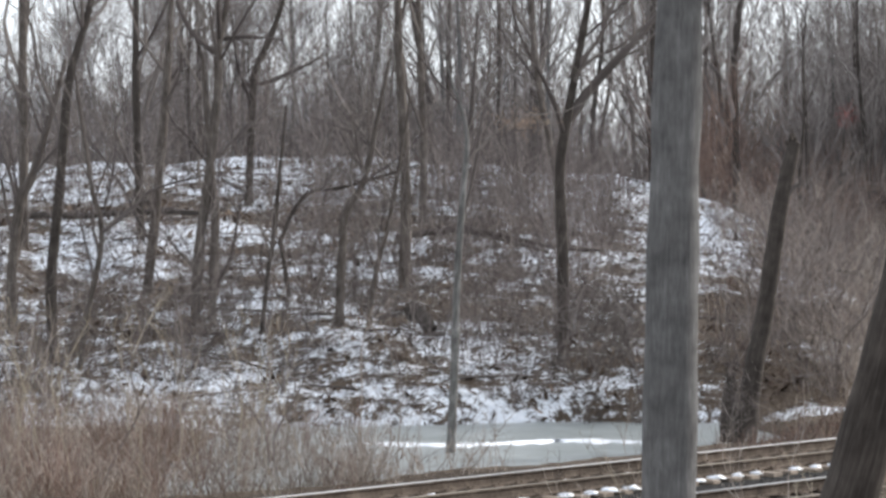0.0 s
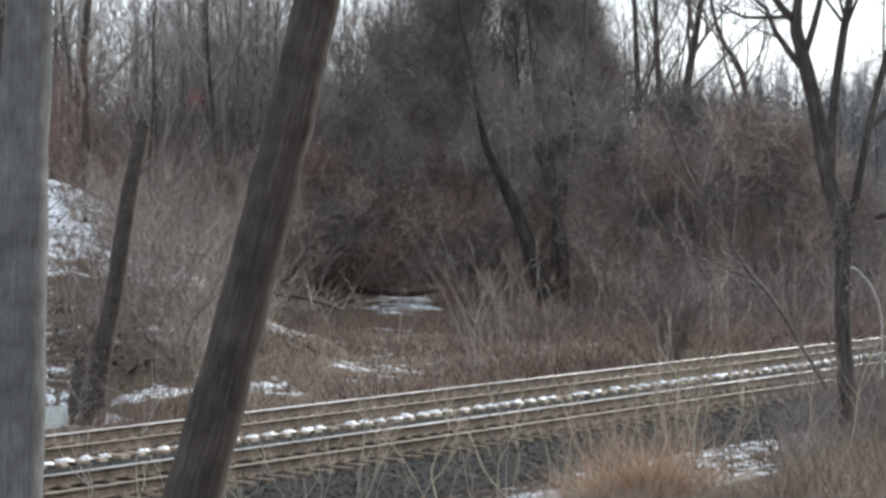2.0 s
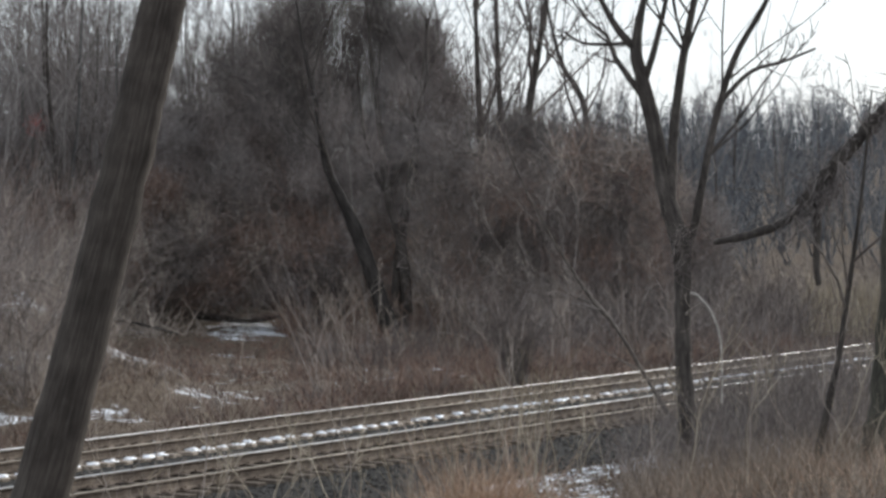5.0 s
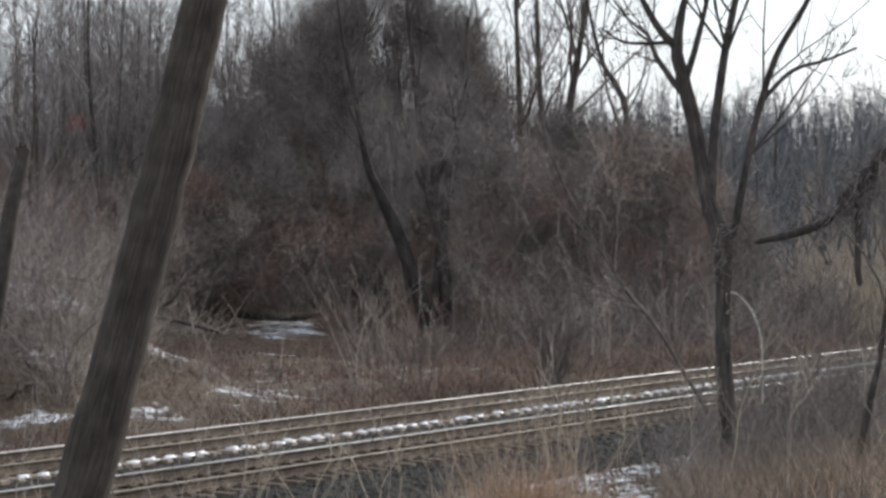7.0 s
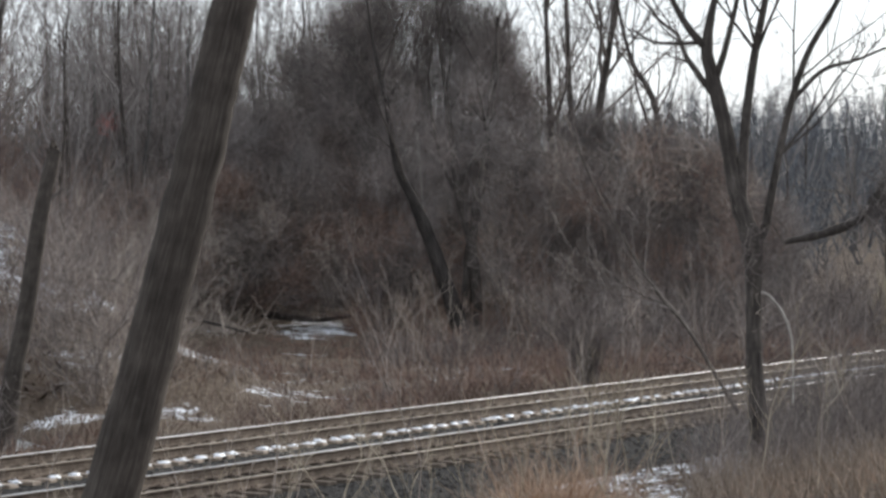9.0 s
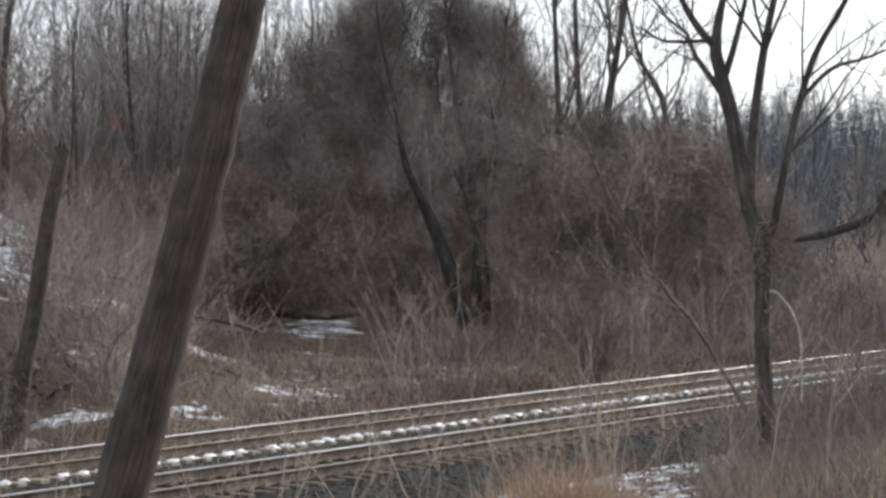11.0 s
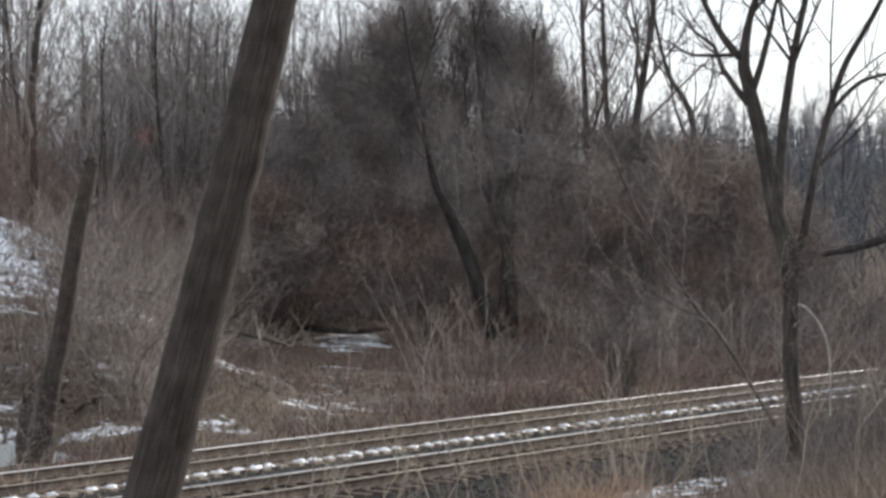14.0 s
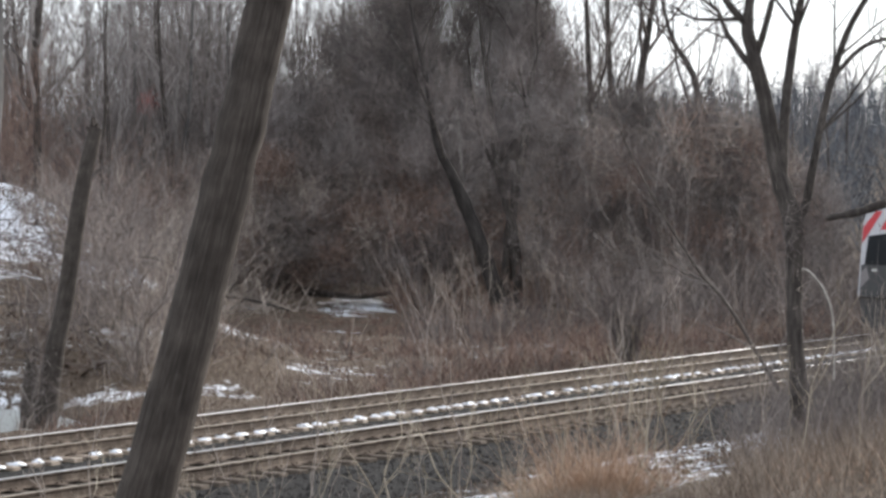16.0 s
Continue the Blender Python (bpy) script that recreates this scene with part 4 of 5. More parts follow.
    stuff("pond_brush", pile, TWIG_TAN, "pale dry brush and weeds beside the pond", "brush")
    pile = Pile()
    p = spots(rng, 150, -30, -20.2, 38, 57, lambda n, s, a, b, d, az: n > 33.0)
    shrubs(pile, p, rng.uniform(0.5, 1.4, len(p)), 8, 26, 0.007, 0.4, 5)
    stuff("rusty_pond_brush", pile, TWIG_RED, "rust-brown brush beside the pond", "brush")
    shrub_things("dry_shrub", spots(rng, 62, -21.5, -13.5, 40, 47, lambda n, s, a, b, d, az: n > 33.0), 0.5, 1.4, 4, 14, 0.006, 0.4, 0.25, TWIG_TAN, "thin dry shrub between the railway and the pond", "shrub", "shrubs by the pond", 15)
    # hillside brush
    pile = Pile()
    p = spots(rng, 310, -30, -11.5, 58, 101, lambda n, s, a, b, d, az: a > 59 and not (-14.7 < az < -11.6 and d > 66 and rng.random() < 0.85) and float(wobble(b, a, 0.5)) > rng.uniform(-0.8, 0.5))
    shrubs(pile, p, rng.uniform(0.6, 2.8, len(p)), 5, 20, 0.009, 0.45, 6)
    stuff("hillside_brush", pile, TWIG, "bare brush scattered over the snowy hillside", "brush")
    def keep_off(n, s, a, b, d, az):
        return a > 59 and not (-14.7 < az < -11.6 and d > 64)

    p = np.concatenate([spots(rng, 130, -18.6, -10.2, 60, 86, keep_off), spots(rng, 150, -21.8, -14.6, 66, 99, keep_off)])
    shrub_things("bare_shrub", p, 1.4, 3.8, 6, 38, 0.010, 0.5, 0.4, TWIG, "dense brown bare shrub on the hillside", "shrub", "shrubs on the hillside", 7, 10)
    dark = np.concatenate([spots(rng, 34, -16.4, -14.3, 59, 69), spots(rng, 12, -24.6, -22.8, 59.5, 67), spots(rng, 10, -28.9, -27.3, 58.5, 65), spots(rng, 10, -21.6, -19.6, 60, 70)])
    shrub_things("dark_shrub", dark, 0.9, 2.2, 8, 46, 0.009, 0.5, 0.45, BRANCH, "dense dark brown shrub over the hillside snow", "shrub", "shrubs on the hillside", 78, 8)
    shrub_things("low_shrub", spots(rng, 70, -29, -18.5, 58.5, 72, keep_off), 0.7, 1.7, 9, 46, 0.008, 0.55, 0.5, TWIG, "low dense brown shrub in the hillside snow", "shrub", "shrubs on the hillside", 77, 8)
    shrub_things("hill_sapling", spots(rng, 64, -30, -12.5, 60, 100, keep_off), 3.0, 6.5, 2, 40, 0.013, 0.16, 0.2, TWIG, "thin brown sapling with fine twigs on the hillside", "sapling", "saplings on the hillside", 27)
    shrub_things("tan_shrub", np.concatenate([spots(rng, 60, -13.6, -8.6, 61, 96, lambda n, s, a, b, d, az: b > 9.5 and not open_ground(az, d)), spots(rng, 44, -13.4, -8.8, 52, 66, lambda n, s, a, b, d, az: n > 33.5 and b > 9 and not open_ground(az, d))]), 1.0, 2.6, 5, 40, 0.008, 0.5, 0.45, TWIG_TAN, "pale tan bare shrub at the foot of the hill", "shrub", "shrubs at the foot of the hill", 52, 8)
    # understory along the crest
    pile = Pile()
    p = spots(rng, 420, -31, -8, 103, 150, lambda n, s, a, b, d, az: a > 101)
    shrubs(pile, p, rng.uniform(2.0, 6.0, len(p)), 5, 26, 0.017, 0.38, 8)
    p = spots(rng, 330, -32, -8, 150, 240)
    shrubs(pile, p, rng.uniform(4.0, 11.0, len(p)), 5, 26, 0.026, 0.32, 28)
    stuff("woodland_understory", pile, TWIG, "brown understory of the woods behind the crest", "understory")


build_brush()


def tangle(rng, pile, centre, size, count, length=(0.35, 1.3), radius=0.009, rise=0.35):
    """A loose lump of fine straight twigs, thinning out towards its rim."""
    q = unit(rng.normal(size=(count, 3))) * rng.random((count, 1)) ** 0.5 * (1 + 0.3 * rng.normal(size=(count, 1))) * np.array(size)
    main = unit(rng.normal(size=3) * 0.5 + np.array([0, 0, 0.6]))
    way = unit(rng.normal(size=(count, 3)) * 0.65 + main * 0.5 + [0, 0, rise])
    pile.twigs(q + centre, way, rng.uniform(*length, count), radius * rng.uniform(0.7, 1.4, count), None, 1, 3)


def build_thicket_crown():
    """Vines and fine twigs that fill the crowns of the dark clump and the brush on either side of it."""
    rng = np.random.default_rng(31)
    dark, mid, pale = Pile(), Pile(), Pile()
    rim_az = [-8.0, -7.0, -6.4, -5.6, -5.0, -4.3, -3.6, -3.0, -2.2, -1.6, -1.15, -0.8, 0.0, 1.5, 3.0, 4.0, 5.5]
    rim_z = [6.5, 8.5, 10.2, 11.6, 12.6, 13.6, 13.2, 13.6, 12.4, 11.6, 9.8, 8.3, 7.9, 7.6, 6.6, 4.6, 3.2]
    for _ in range(350):
        az = rng.uniform(-8.0, 4.6)
        rim = float(np.interp(az, rim_az, rim_z))
        z = rim - rng.random() ** 1.15 * (rim - 1.6)
        w, h = rng.uniform(0.5, 1.1), rng.uniform(0.6, 1.4)
        z = min(z, rim - h * 0.6)
        d = rng.uniform(99, 107) + 5 * float(smooth(4.0, 5.0, -az))
        b = at(az, d)
        # Light and shade of the lumps by colour: darker twigs towards the top, paler below.
        high = (z - 3.0) / max(rim - 3.0, 1)
        roll = rng.random() + 0.5 * (high - 0.5) + (0.12 if az > -0.9 else 0)
        pile = dark if roll > 0.84 and az < -0.9 else (mid if roll > 0.40 else pale)
        tangle(rng, pile, np.array([b[0], b[1], z]), (w, w, h), int(210 * w * h + 60))
    # the dense dome of the crowns
    for _ in range(56):
        az = rng.uniform(-5.4, -1.0)
        rim = float(np.interp(az, rim_az, rim_z))
        b = at(az, rng.uniform(100, 107))
        w = rng.uniform(0.7, 1.2)
        tangle(rng, (dark, mid, pale)[int(rng.integers(3))], np.array([b[0], b[1], rim - 0.7 - rng.random() * 4.2]), (w, w, w * 1.1), int(230 * w))
    # twigs before the leaning trees
    for az, d, z, w, h in ((-3.7, 93, 7.6, 0.9, 1.1), (-2.9, 93, 6.4, 0.9, 1.2), (-2.2, 93, 8.4, 0.9, 1.3), (-1.4, 95, 6.5, 1.2, 1.6), (-0.9, 96, 4.6, 1.3, 1.5), (-1.9, 94, 4.4, 0.8, 1.0), (0.6, 97, 4.4, 1.4, 1.4), (1.9, 98, 4.2, 1.5, 1.2), (-4.2, 96, 5.6, 0.8, 1.2)):
        b = at(az, d)
        tangle(rng, mid, np.array([b[0], b[1], z]), (w, w, h), int(170 * w * h), radius=0.008)
        tangle(rng, pale, np.array([b[0], b[1], z + 0.2]), (w, w, h), int(80 * w * h), (0.4, 1.6), 0.008)
    red, foot = Pile(), Pile()
    for az, z, w in ((-4.5, 3.4, 1.3), (-3.2, 3.0, 1.5), (-2.0, 2.4, 1.2), (-5.6, 3.6, 1.0)):
        c, b = 420, at(az, 100.5 if az > -5 else 112)
        p = rng.normal(size=(c, 3)) * [w, 0.6, 0.6] + [b[0], b[1], z]
        red.twigs(p, unit(rng.normal(size=(c, 3)) + [0, 0, 0.4]), rng.uniform(0.2, 0.8, c), 0.013, rng.normal(size=(c, 3)) * 0.3, 2, 3)
    for _ in range(130):
        b = at(rng.uniform(-9.4, -4.0), rng.uniform(102, 105.5))
        tangle(rng, (red, mid, foot, mid)[int(rng.integers(4))], np.array([b[0], b[1], rng.uniform(0.9, 5.6)]), (0.9, 0.6, 0.9), 150, (0.3, 1.1), 0.010)
    for _ in range(60):
        b = at(rng.uniform(-1.6, 3.9), rng.uniform(94.5, 98))
        tangle(rng, (red, foot, mid)[int(rng.integers(3))], np.array([b[0], b[1], rng.uniform(1.2, 6.6)]), (1.1, 0.6, 1.0), 80, (0.4, 1.4), 0.008)
    stuff("vine_tangle", dark, VINE, "dark tangle of bare vines over the clump of trees", "vines")
    stuff("twig_tangle", mid, TWIG, "brown tangle of fine twigs in the thicket", "twigs")
    stuff("pale_twigs", pale, BRANCH_FAR, "greyish fine twigs in the thicket", "twigs")
    stuff("tan_twigs", foot, TWIG_TAN, "pale tan twigs at the foot of the thicket", "twigs")
    stuff("reddish_twigs", red, TWIG_RED, "reddish twigs at the foot of the thicket", "twigs")
    # fine crowns of the woods to the left and behind the crest
    haze = Pile()
    for az0, az1, d0, d1, z0, z1, lumps in ((-9.5, -5.2, 112, 138, 6.5, 14.0, 24), (-27.0, -18.5, 108, 150, 8.0, 17.0, 72)):
        for _ in range(lumps):
            d = rng.uniform(d0, d1)
            b = at(rng.uniform(az0, az1), d)
            z = z0 + (z1 - z0) * rng.random() ** 1.4
            tangle(rng, haze, np.array([b[0], b[1], z]), (1.3, 1.3, 1.8), 150, (0.5, 1.8), 0.011, 0.6)
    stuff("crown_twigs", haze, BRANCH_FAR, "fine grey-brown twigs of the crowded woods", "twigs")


build_thicket_crown()


def build_far_woods():
    rng = np.random.default_rng(33)
    pile = Pile()
    c = 2300
    az = rng.uniform(-34, 26, c)
    d = np.where(az < -9, rng.uniform(150, 270, c), rng.uniform(150, 400, c))
    x, y = np.sin(np.radians(az)) * d, np.cos(np.radians(az)) * d
    n = x * N[0] + y * N[1]
    ok = n > 45
    x, y, d = x[ok], y[ok], d[ok]
    c = len(x)
    tall = rng.uniform(3.5, 9.5, c) * np.where(d < 270, 1.0, 1.1)
    base = np.stack([x, y, height(x, y) - 0.3], 1)
    way = unit(rng.normal(size=(c, 3)) * [0.2, 0.2, 0] + [0, 0, 1])
    along = pile.twigs(base, way, tall, rng.uniform(0.035, 0.09, c), rng.normal(size=(c, 3)) * 0.12, 3, 3)
    k = 24 * c
    which = rng.integers(0, c, k)
    u = rng.uniform(0.12, 0.98, k)
    p = along(which, u)
    w2 = unit(rng.normal(size=(k, 3)) * [0.75, 0.75, 0.3] + [0, 0, 0.7])
    pile.twigs(p, w2, tall[which] * rng.uniform(0.10, 0.36, k) * (1.15 - 0.6 * u), 0.026, rng.normal(size=(k, 3)) * 0.18, 1, 3)
    c = 950
    az, d = rng.uniform(-7, 26, c), rng.uniform(300, 520, c)
    x, y = np.sin(np.radians(az)) * d, np.cos(np.radians(az)) * d
    tall = rng.uniform(3.5, 10, c)
    base = np.stack([x, y, height(x, y) - 0.3], 1)
    along = pile.twigs(base, unit(rng.normal(size=(c, 3)) * [0.12, 0.12, 0] + [0, 0, 1]), tall, rng.uniform(0.06, 0.12, c), rng.normal(size=(c, 3)) * 0.08, 2, 3)
    k = 44 * c
    which, u = rng.integers(0, c, k), rng.uniform(0.05, 1.0, k)
    pile.twigs(along(which, u), unit(rng.normal(size=(k, 3)) * [0.8, 0.8, 0.3] + [0, 0, 0.6]), tall[which] * rng.uniform(0.12, 0.4, k) * (1.1 - 0.6 * u), 0.05, rng.normal(size=(k, 3)) * 0.2, 1, 3)
    p = spots(rng, 330, 2.6, 14, 135, 260)
    shrubs(pile, p, rng.uniform(2.5, 6.5, len(p)), 4, 26, 0.032, 0.35, 91, 0.2)
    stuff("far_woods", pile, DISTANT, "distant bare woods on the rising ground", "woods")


build_far_woods()


def build_litter():
    rng = np.random.default_rng(41)
    pile = Pile()
    p = spots(rng, 12000, -30, -11, 59, 104, lambda n, s, a, b, d, az: a > 59 and b < 15 and not (-14.4 < az < -11.8 and d > 70 and rng.random() < 0.75))
    z = height(p[:, 0], p[:, 1])
    c = len(p)
    base = np.stack([p[:, 0], p[:, 1], z - 0.02], 1)
    pile.blades(base, unit(rng.normal(size=(c, 3)) * [1, 1, 0.25] + [0, 0, 0.35]), rng.uniform(0.12, 0.40, c), rng.uniform(0.05, 0.20, c), rng.normal(size=(c, 3)) * [0.2, 0.2, 0.05])
    stuff("leaf_litter", pile, LEAF, "dead leaves and litter poking through the snow", "leaf litter")
    pile = Pile()
    p = spots(rng, 420, -30, -11, 60, 100, lambda n, s, a, b, d, az: a > 60 and b < 15)
    c = len(p)
    base = np.stack([p[:, 0], p[:, 1], height(p[:, 0], p[:, 1]) + 0.05], 1)
    pile.twigs(base, unit(rng.normal(size=(c, 3)) * [1, 1, 0.06] + [0, 0, 0.05]), rng.uniform(0.5, 2.8, c), rng.uniform(0.015, 0.05, c), rng.normal(size=(c, 3)) * 0.08, 3, 4)
    stuff("fallen_sticks", pile, BRANCH, "fallen sticks and branches on the hillside", "sticks")


build_litter()


def build_grass():
    rng = np.random.default_rng(51)

    def field(name, c, az0, az1, d0, d1, keep, tall, width, material, label, lean=0.35):
        p = spots(rng, c, az0, az1, d0, d1, keep)
        pile = Pile()
        base = np.stack([p[:, 0], p[:, 1], height(p[:, 0], p[:, 1]) - 0.03], 1)
        pile.blades(base, unit(rng.normal(size=(c, 3)) * [lean, lean, 0] + [0, 0, 1]), rng.uniform(*tall, c), width, rng.normal(size=(c, 3)) * [0.3, 0.3, 0.05])
        stuff(name, pile, material, label, "grass")

    field("bank_grass", 17000, 2.5, 14, 15, 44, lambda n, s, a, b, d, az: n < 17.8 - 0.5 * math.sin(az * 3) and float(wobble(s * 1.7, n * 1.7, 1.9)) > rng.uniform(-0.9, 0.35), (0.15, 0.7), 0.006, GRASS, "dead brown grass on the bank", 0.5)
    field("rusty_bank_grass", 2600, 3.5, 14, 14, 33, lambda n, s, a, b, d, az: n < 14, (0.12, 0.42), 0.007, GRASS_RUST, "rust-coloured dead grass on the bank", 0.55)
    field("sparse_bank_grass", 4200, -14, 3, 22, 44, lambda n, s, a, b, d, az: 11.5 < n < 18.6 and not (az > -0.2 and n > 10.5) and (n < 15.8 or math.sin(s * 2.1) * math.sin(n * 3.1 + s) > 0.25), (0.08, 0.42), 0.007, GRASS, "sparse dead grass along the ditch", 0.6)
    field("marsh_grass", 12000, -13, 13, 42, 98, lambda n, s, a, b, d, az: n > 32.3 and b > 7 and not (open_ground(az, d) and az < -4 and d < 99 and rng.random() < 0.5), (0.12, 0.5), 0.022, DARK_GRASS, "low dark dead grass across the marsh", 0.6)
    field("trackside_grass", 5000, -13, 13, 36, 98, lambda n, s, a, b, d, az: 32.0 < n < 35.5 and b > 5 and not -9.4 < az < -7.4, (0.15, 0.6), 0.016, DARK_GRASS, "dark dead grass along the foot of the ballast", 0.6)
    field("near_bank_grass", 6000, -6, 3, 17, 34, lambda n, s, a, b, d, az: 7.5 < n < (10.5 if az > -0.2 else 15.0) and float(wobble(s * 1.7, n * 1.7, 1.9)) > rng.uniform(-0.9, 0.5), (0.1, 0.45), 0.007, GRASS, "dead grass on the slope of the bank", 0.55)
    field("ditch_leaves", 4200, -9, 3, 30, 46, lambda n, s, a, b, d, az: 15.8 < n < 20.4, (0.05, 0.16), 0.045, LEAF, "dead leaves and stubble poking through the ditch snow", 1.6)
    field("ditch_stubble", 2600, -7, 3, 32, 50, lambda n, s, a, b, d, az: 16.3 < n < 19.8 and float(wobble(s * 2, n * 2, 1.6)) > rng.uniform(-0.6, 0.8), (0.05, 0.22), 0.012, DARK_GRASS, "dark stubble standing in the ditch snow", 0.7)
    field("slope_grass", 5200, -13, -7.0, 54, 72, lambda n, s, a, b, d, az: n > 33 and b > 5 and float(wobble(s * 1.3, n * 1.3, 1.1)) > rng.uniform(-0.8, 0.4), (0.1, 0.4), 0.014, GRASS, "dead grass over the foot of the hill", 0.7)
    field("pond_grass", 7000, -30, -20.2, 38, 60, lambda n, s, a, b, d, az: n > 32.8, (0.15, 0.6), 0.012, GRASS, "dead grass under the brush by the pond", 0.5)
    field("marsh_reeds", 1500, 6.4, 9.8, 96, 112, None, (1.4, 2.5), 0.03, REED, "pale reeds at the back of the marsh", 0.12)
    def tussock(az, d, wide, deep, tall, count, material, label):
        pile = Pile()
        b = at(az, d)
        q = rng.normal(size=(count, 2)) * [wide, deep]
        x, y = b[0] + q[:, 0], b[1] + q[:, 1]
        r = np.hypot(q[:, 0] / wide, q[:, 1] / deep)
        base = np.stack([x, y, height(x, y) - 0.03], 1)
        way = unit(np.stack([q[:, 0], q[:, 1], 0 * r + 0.75], 1) + rng.normal(size=(count, 3)) * 0.6)
        pile.blades(base, way, rng.uniform(0.3, 1.0, count) * tall * np.clip(1.15 - 0.3 * r, 0.35, 1.1), 0.009, rng.normal(size=(count, 3)) * 0.5 + [0, 0, -0.25])
        tagged(new("grass_tussock", pile.mesh("grass_tussock", material)), label, "grass", "tussocks in the ditch")

    tussock(-0.5, 33.4, 0.46, 0.32, 1.3, 4600, GRASS_RUST, "rust-orange tussock of dead grass in the ditch")
    tussock(-1.75, 33.0, 0.36, 0.3, 0.75, 900, REED, "pale straw tussock of dead grass in the ditch")
    tussock(-2.6, 32.2, 0.3, 0.25, 0.5, 450, GRASS, "sparse brown tussock of dead grass in the ditch")


build_grass()


def build_bank_brush():
    rng = np.random.default_rng(57)
    p = spots(rng, 190, 2.5, 13, 28, 54, lambda n, s, a, b, d, az: 12 < n < 20.5)
    shrub_things("dry_shrub", p, 0.7, 1.7, 7, 18, 0.006, 0.35, 0.35, TWIG, "thin grey-brown shrub on the railway bank", "shrub", "shrubs on the bank", 9, 10)
    p = spots(rng, 52, 4.4, 9.5, 36, 60, lambda n, s, a, b, d, az: 15 < n < 21)
    shrub_things("upright_shrub", p, 1.3, 2.5, 7, 30, 0.006, 0.22, 0.25, TWIG, "upright thin-stemmed shrub before the railway", "shrub", "shrubs on the bank", 63, 8)
    p = spots(rng, 105, 3.2, 9.5, 34, 56, lambda n, s, a, b, d, az: 15 < n < 20.8)
    shrub_things("bare_shrub", p, 0.9, 2.0, 6, 34, 0.006, 0.45, 0.4, BRANCH, "dark bare shrub on the bank below the railway", "shrub", "shrubs on the bank", 39, 8)


build_bank_brush()


def build_weeds():
    """Tall dry weed stalks with side twigs on the bank."""
    rng = np.random.default_rng(61)
    kinds = []
    for k in range(7):
        pile = Pile()
        tall = rng.uniform(1.3, 2.2)
        pts = [(0, 0, -0.05)]
        for i in range(1, 5):
            pts.append((pts[-1][0] + rng.normal() * 0.13, pts[-1][1] + rng.normal() * 0.13, tall * i / 4))
        path = spline(pts, 3)
        rad = np.linspace(0.0075, 0.0035, len(path))
        pile.tube(path, rad, 4)
        sprout(rng, pile, path, rad, tall, 1, 0.65, 0.35, (0, 5, 2), 0.35, 0.004)
        kinds.append(pile.mesh("dry_weed", (REED, TWIG_TAN, REED, TWIG)[k % 4]))
    p = list(spots(rng, 30, -17, -6, 27, 40, lambda n, s, a, b, d, az: 15.5 < n < 21.5)) + list(spots(rng, 50, -7, 2.5, 26, 44, lambda n, s, a, b, d, az: 12 < n < 20.0)) + list(spots(rng, 84, 2.5, 12, 24, 48, lambda n, s, a, b, d, az: n < 18.8))
    for q in spots(rng, 46, -29, -18, 38, 50, lambda n, s, a, b, d, az: n > 32.8 and az < -14 - d * 0.12):
        ob = tagged(new("dry_weed", kinds[int(rng.integers(7))]), "tall pale weed stalk in the brush by the pond", "weed", "weeds by the pond")
        k = rng.uniform(1.1, 2.0)
        ob.matrix_world = pose(q[0], q[1], ground_z(q), rng.normal() * 6, rng.normal() * 6, rng.uniform(0, 360)) @ Matrix.Diagonal((k, k, k, 1))
    for q in p:
        ob = tagged(new("dry_weed", kinds[int(rng.integers(7))]), "tall dry weed stalk on the railway bank", "weed", "weeds on the bank")
        k = rng.uniform(0.45, 1.2)
        ob.matrix_world = pose(q[0], q[1], ground_z(q), rng.normal() * 15, rng.normal() * 15, rng.uniform(0, 360)) @ Matrix.Diagonal((k, k, k, 1))


build_weeds()


# ---- vines and odd pieces ----
def vine(name, az, d, rows, r, material, label, seed=1):
    rng = np.random.default_rng(seed)
    b, right = at(az, d), np.array([math.cos(radians(az)), -math.sin(radians(az))])
    pile = Pile()
    line = spline([(b[0] + right[0] * s, b[1] + right[1] * s, z) for z, s in rows], 6)
    pile.tube(line, np.linspace(r, r * 0.6, len(line)), 7)
    return tagged(new(name, pile.mesh(name, material, True)), label, "vine")


vine("hanging_vine", 3.98, 39.75, [(3.15, 0.0), (3.1, 0.12), (2.85, 0.32), (2.5, 0.44), (2.1, 0.47), (1.5, 0.47)], 0.02, VINE_PALE, "pale bare vine arching from the forked tree")


def vine_clump(az, d, z, size, count, label, seed, material):
    rng = np.random.default_rng(seed)
    b = at(az, d)
    pile = Pile()
    p = unit(rng.normal(size=(count, 3))) * rng.random((count, 1)) ** 0.5 * np.array(size) + [b[0], b[1], z]
    pile.twigs(p, unit(rng.normal(size=(count, 3)) + [0, 0, -0.3]), rng.uniform(0.06, 0.24, count) * (1.0 if size[2] < 0.6 else 1.4), 0.007, rng.normal(size=(count, 3)) * 1.0, 4, 3)
    tagged(new("vine_clump", pile.mesh("vine_clump", material)), label, "vines")


vine_clump(3.85, 39.9, 3.75, (0.32, 0.28, 0.5), 480, "clump of dry vines wrapped round the forked tree", 5, TWIG)
vine_clump(3.9, 39.9, 2.6, (0.2, 0.2, 0.7), 30, "dry vines hanging from the forked tree", 6, TWIG_TAN)


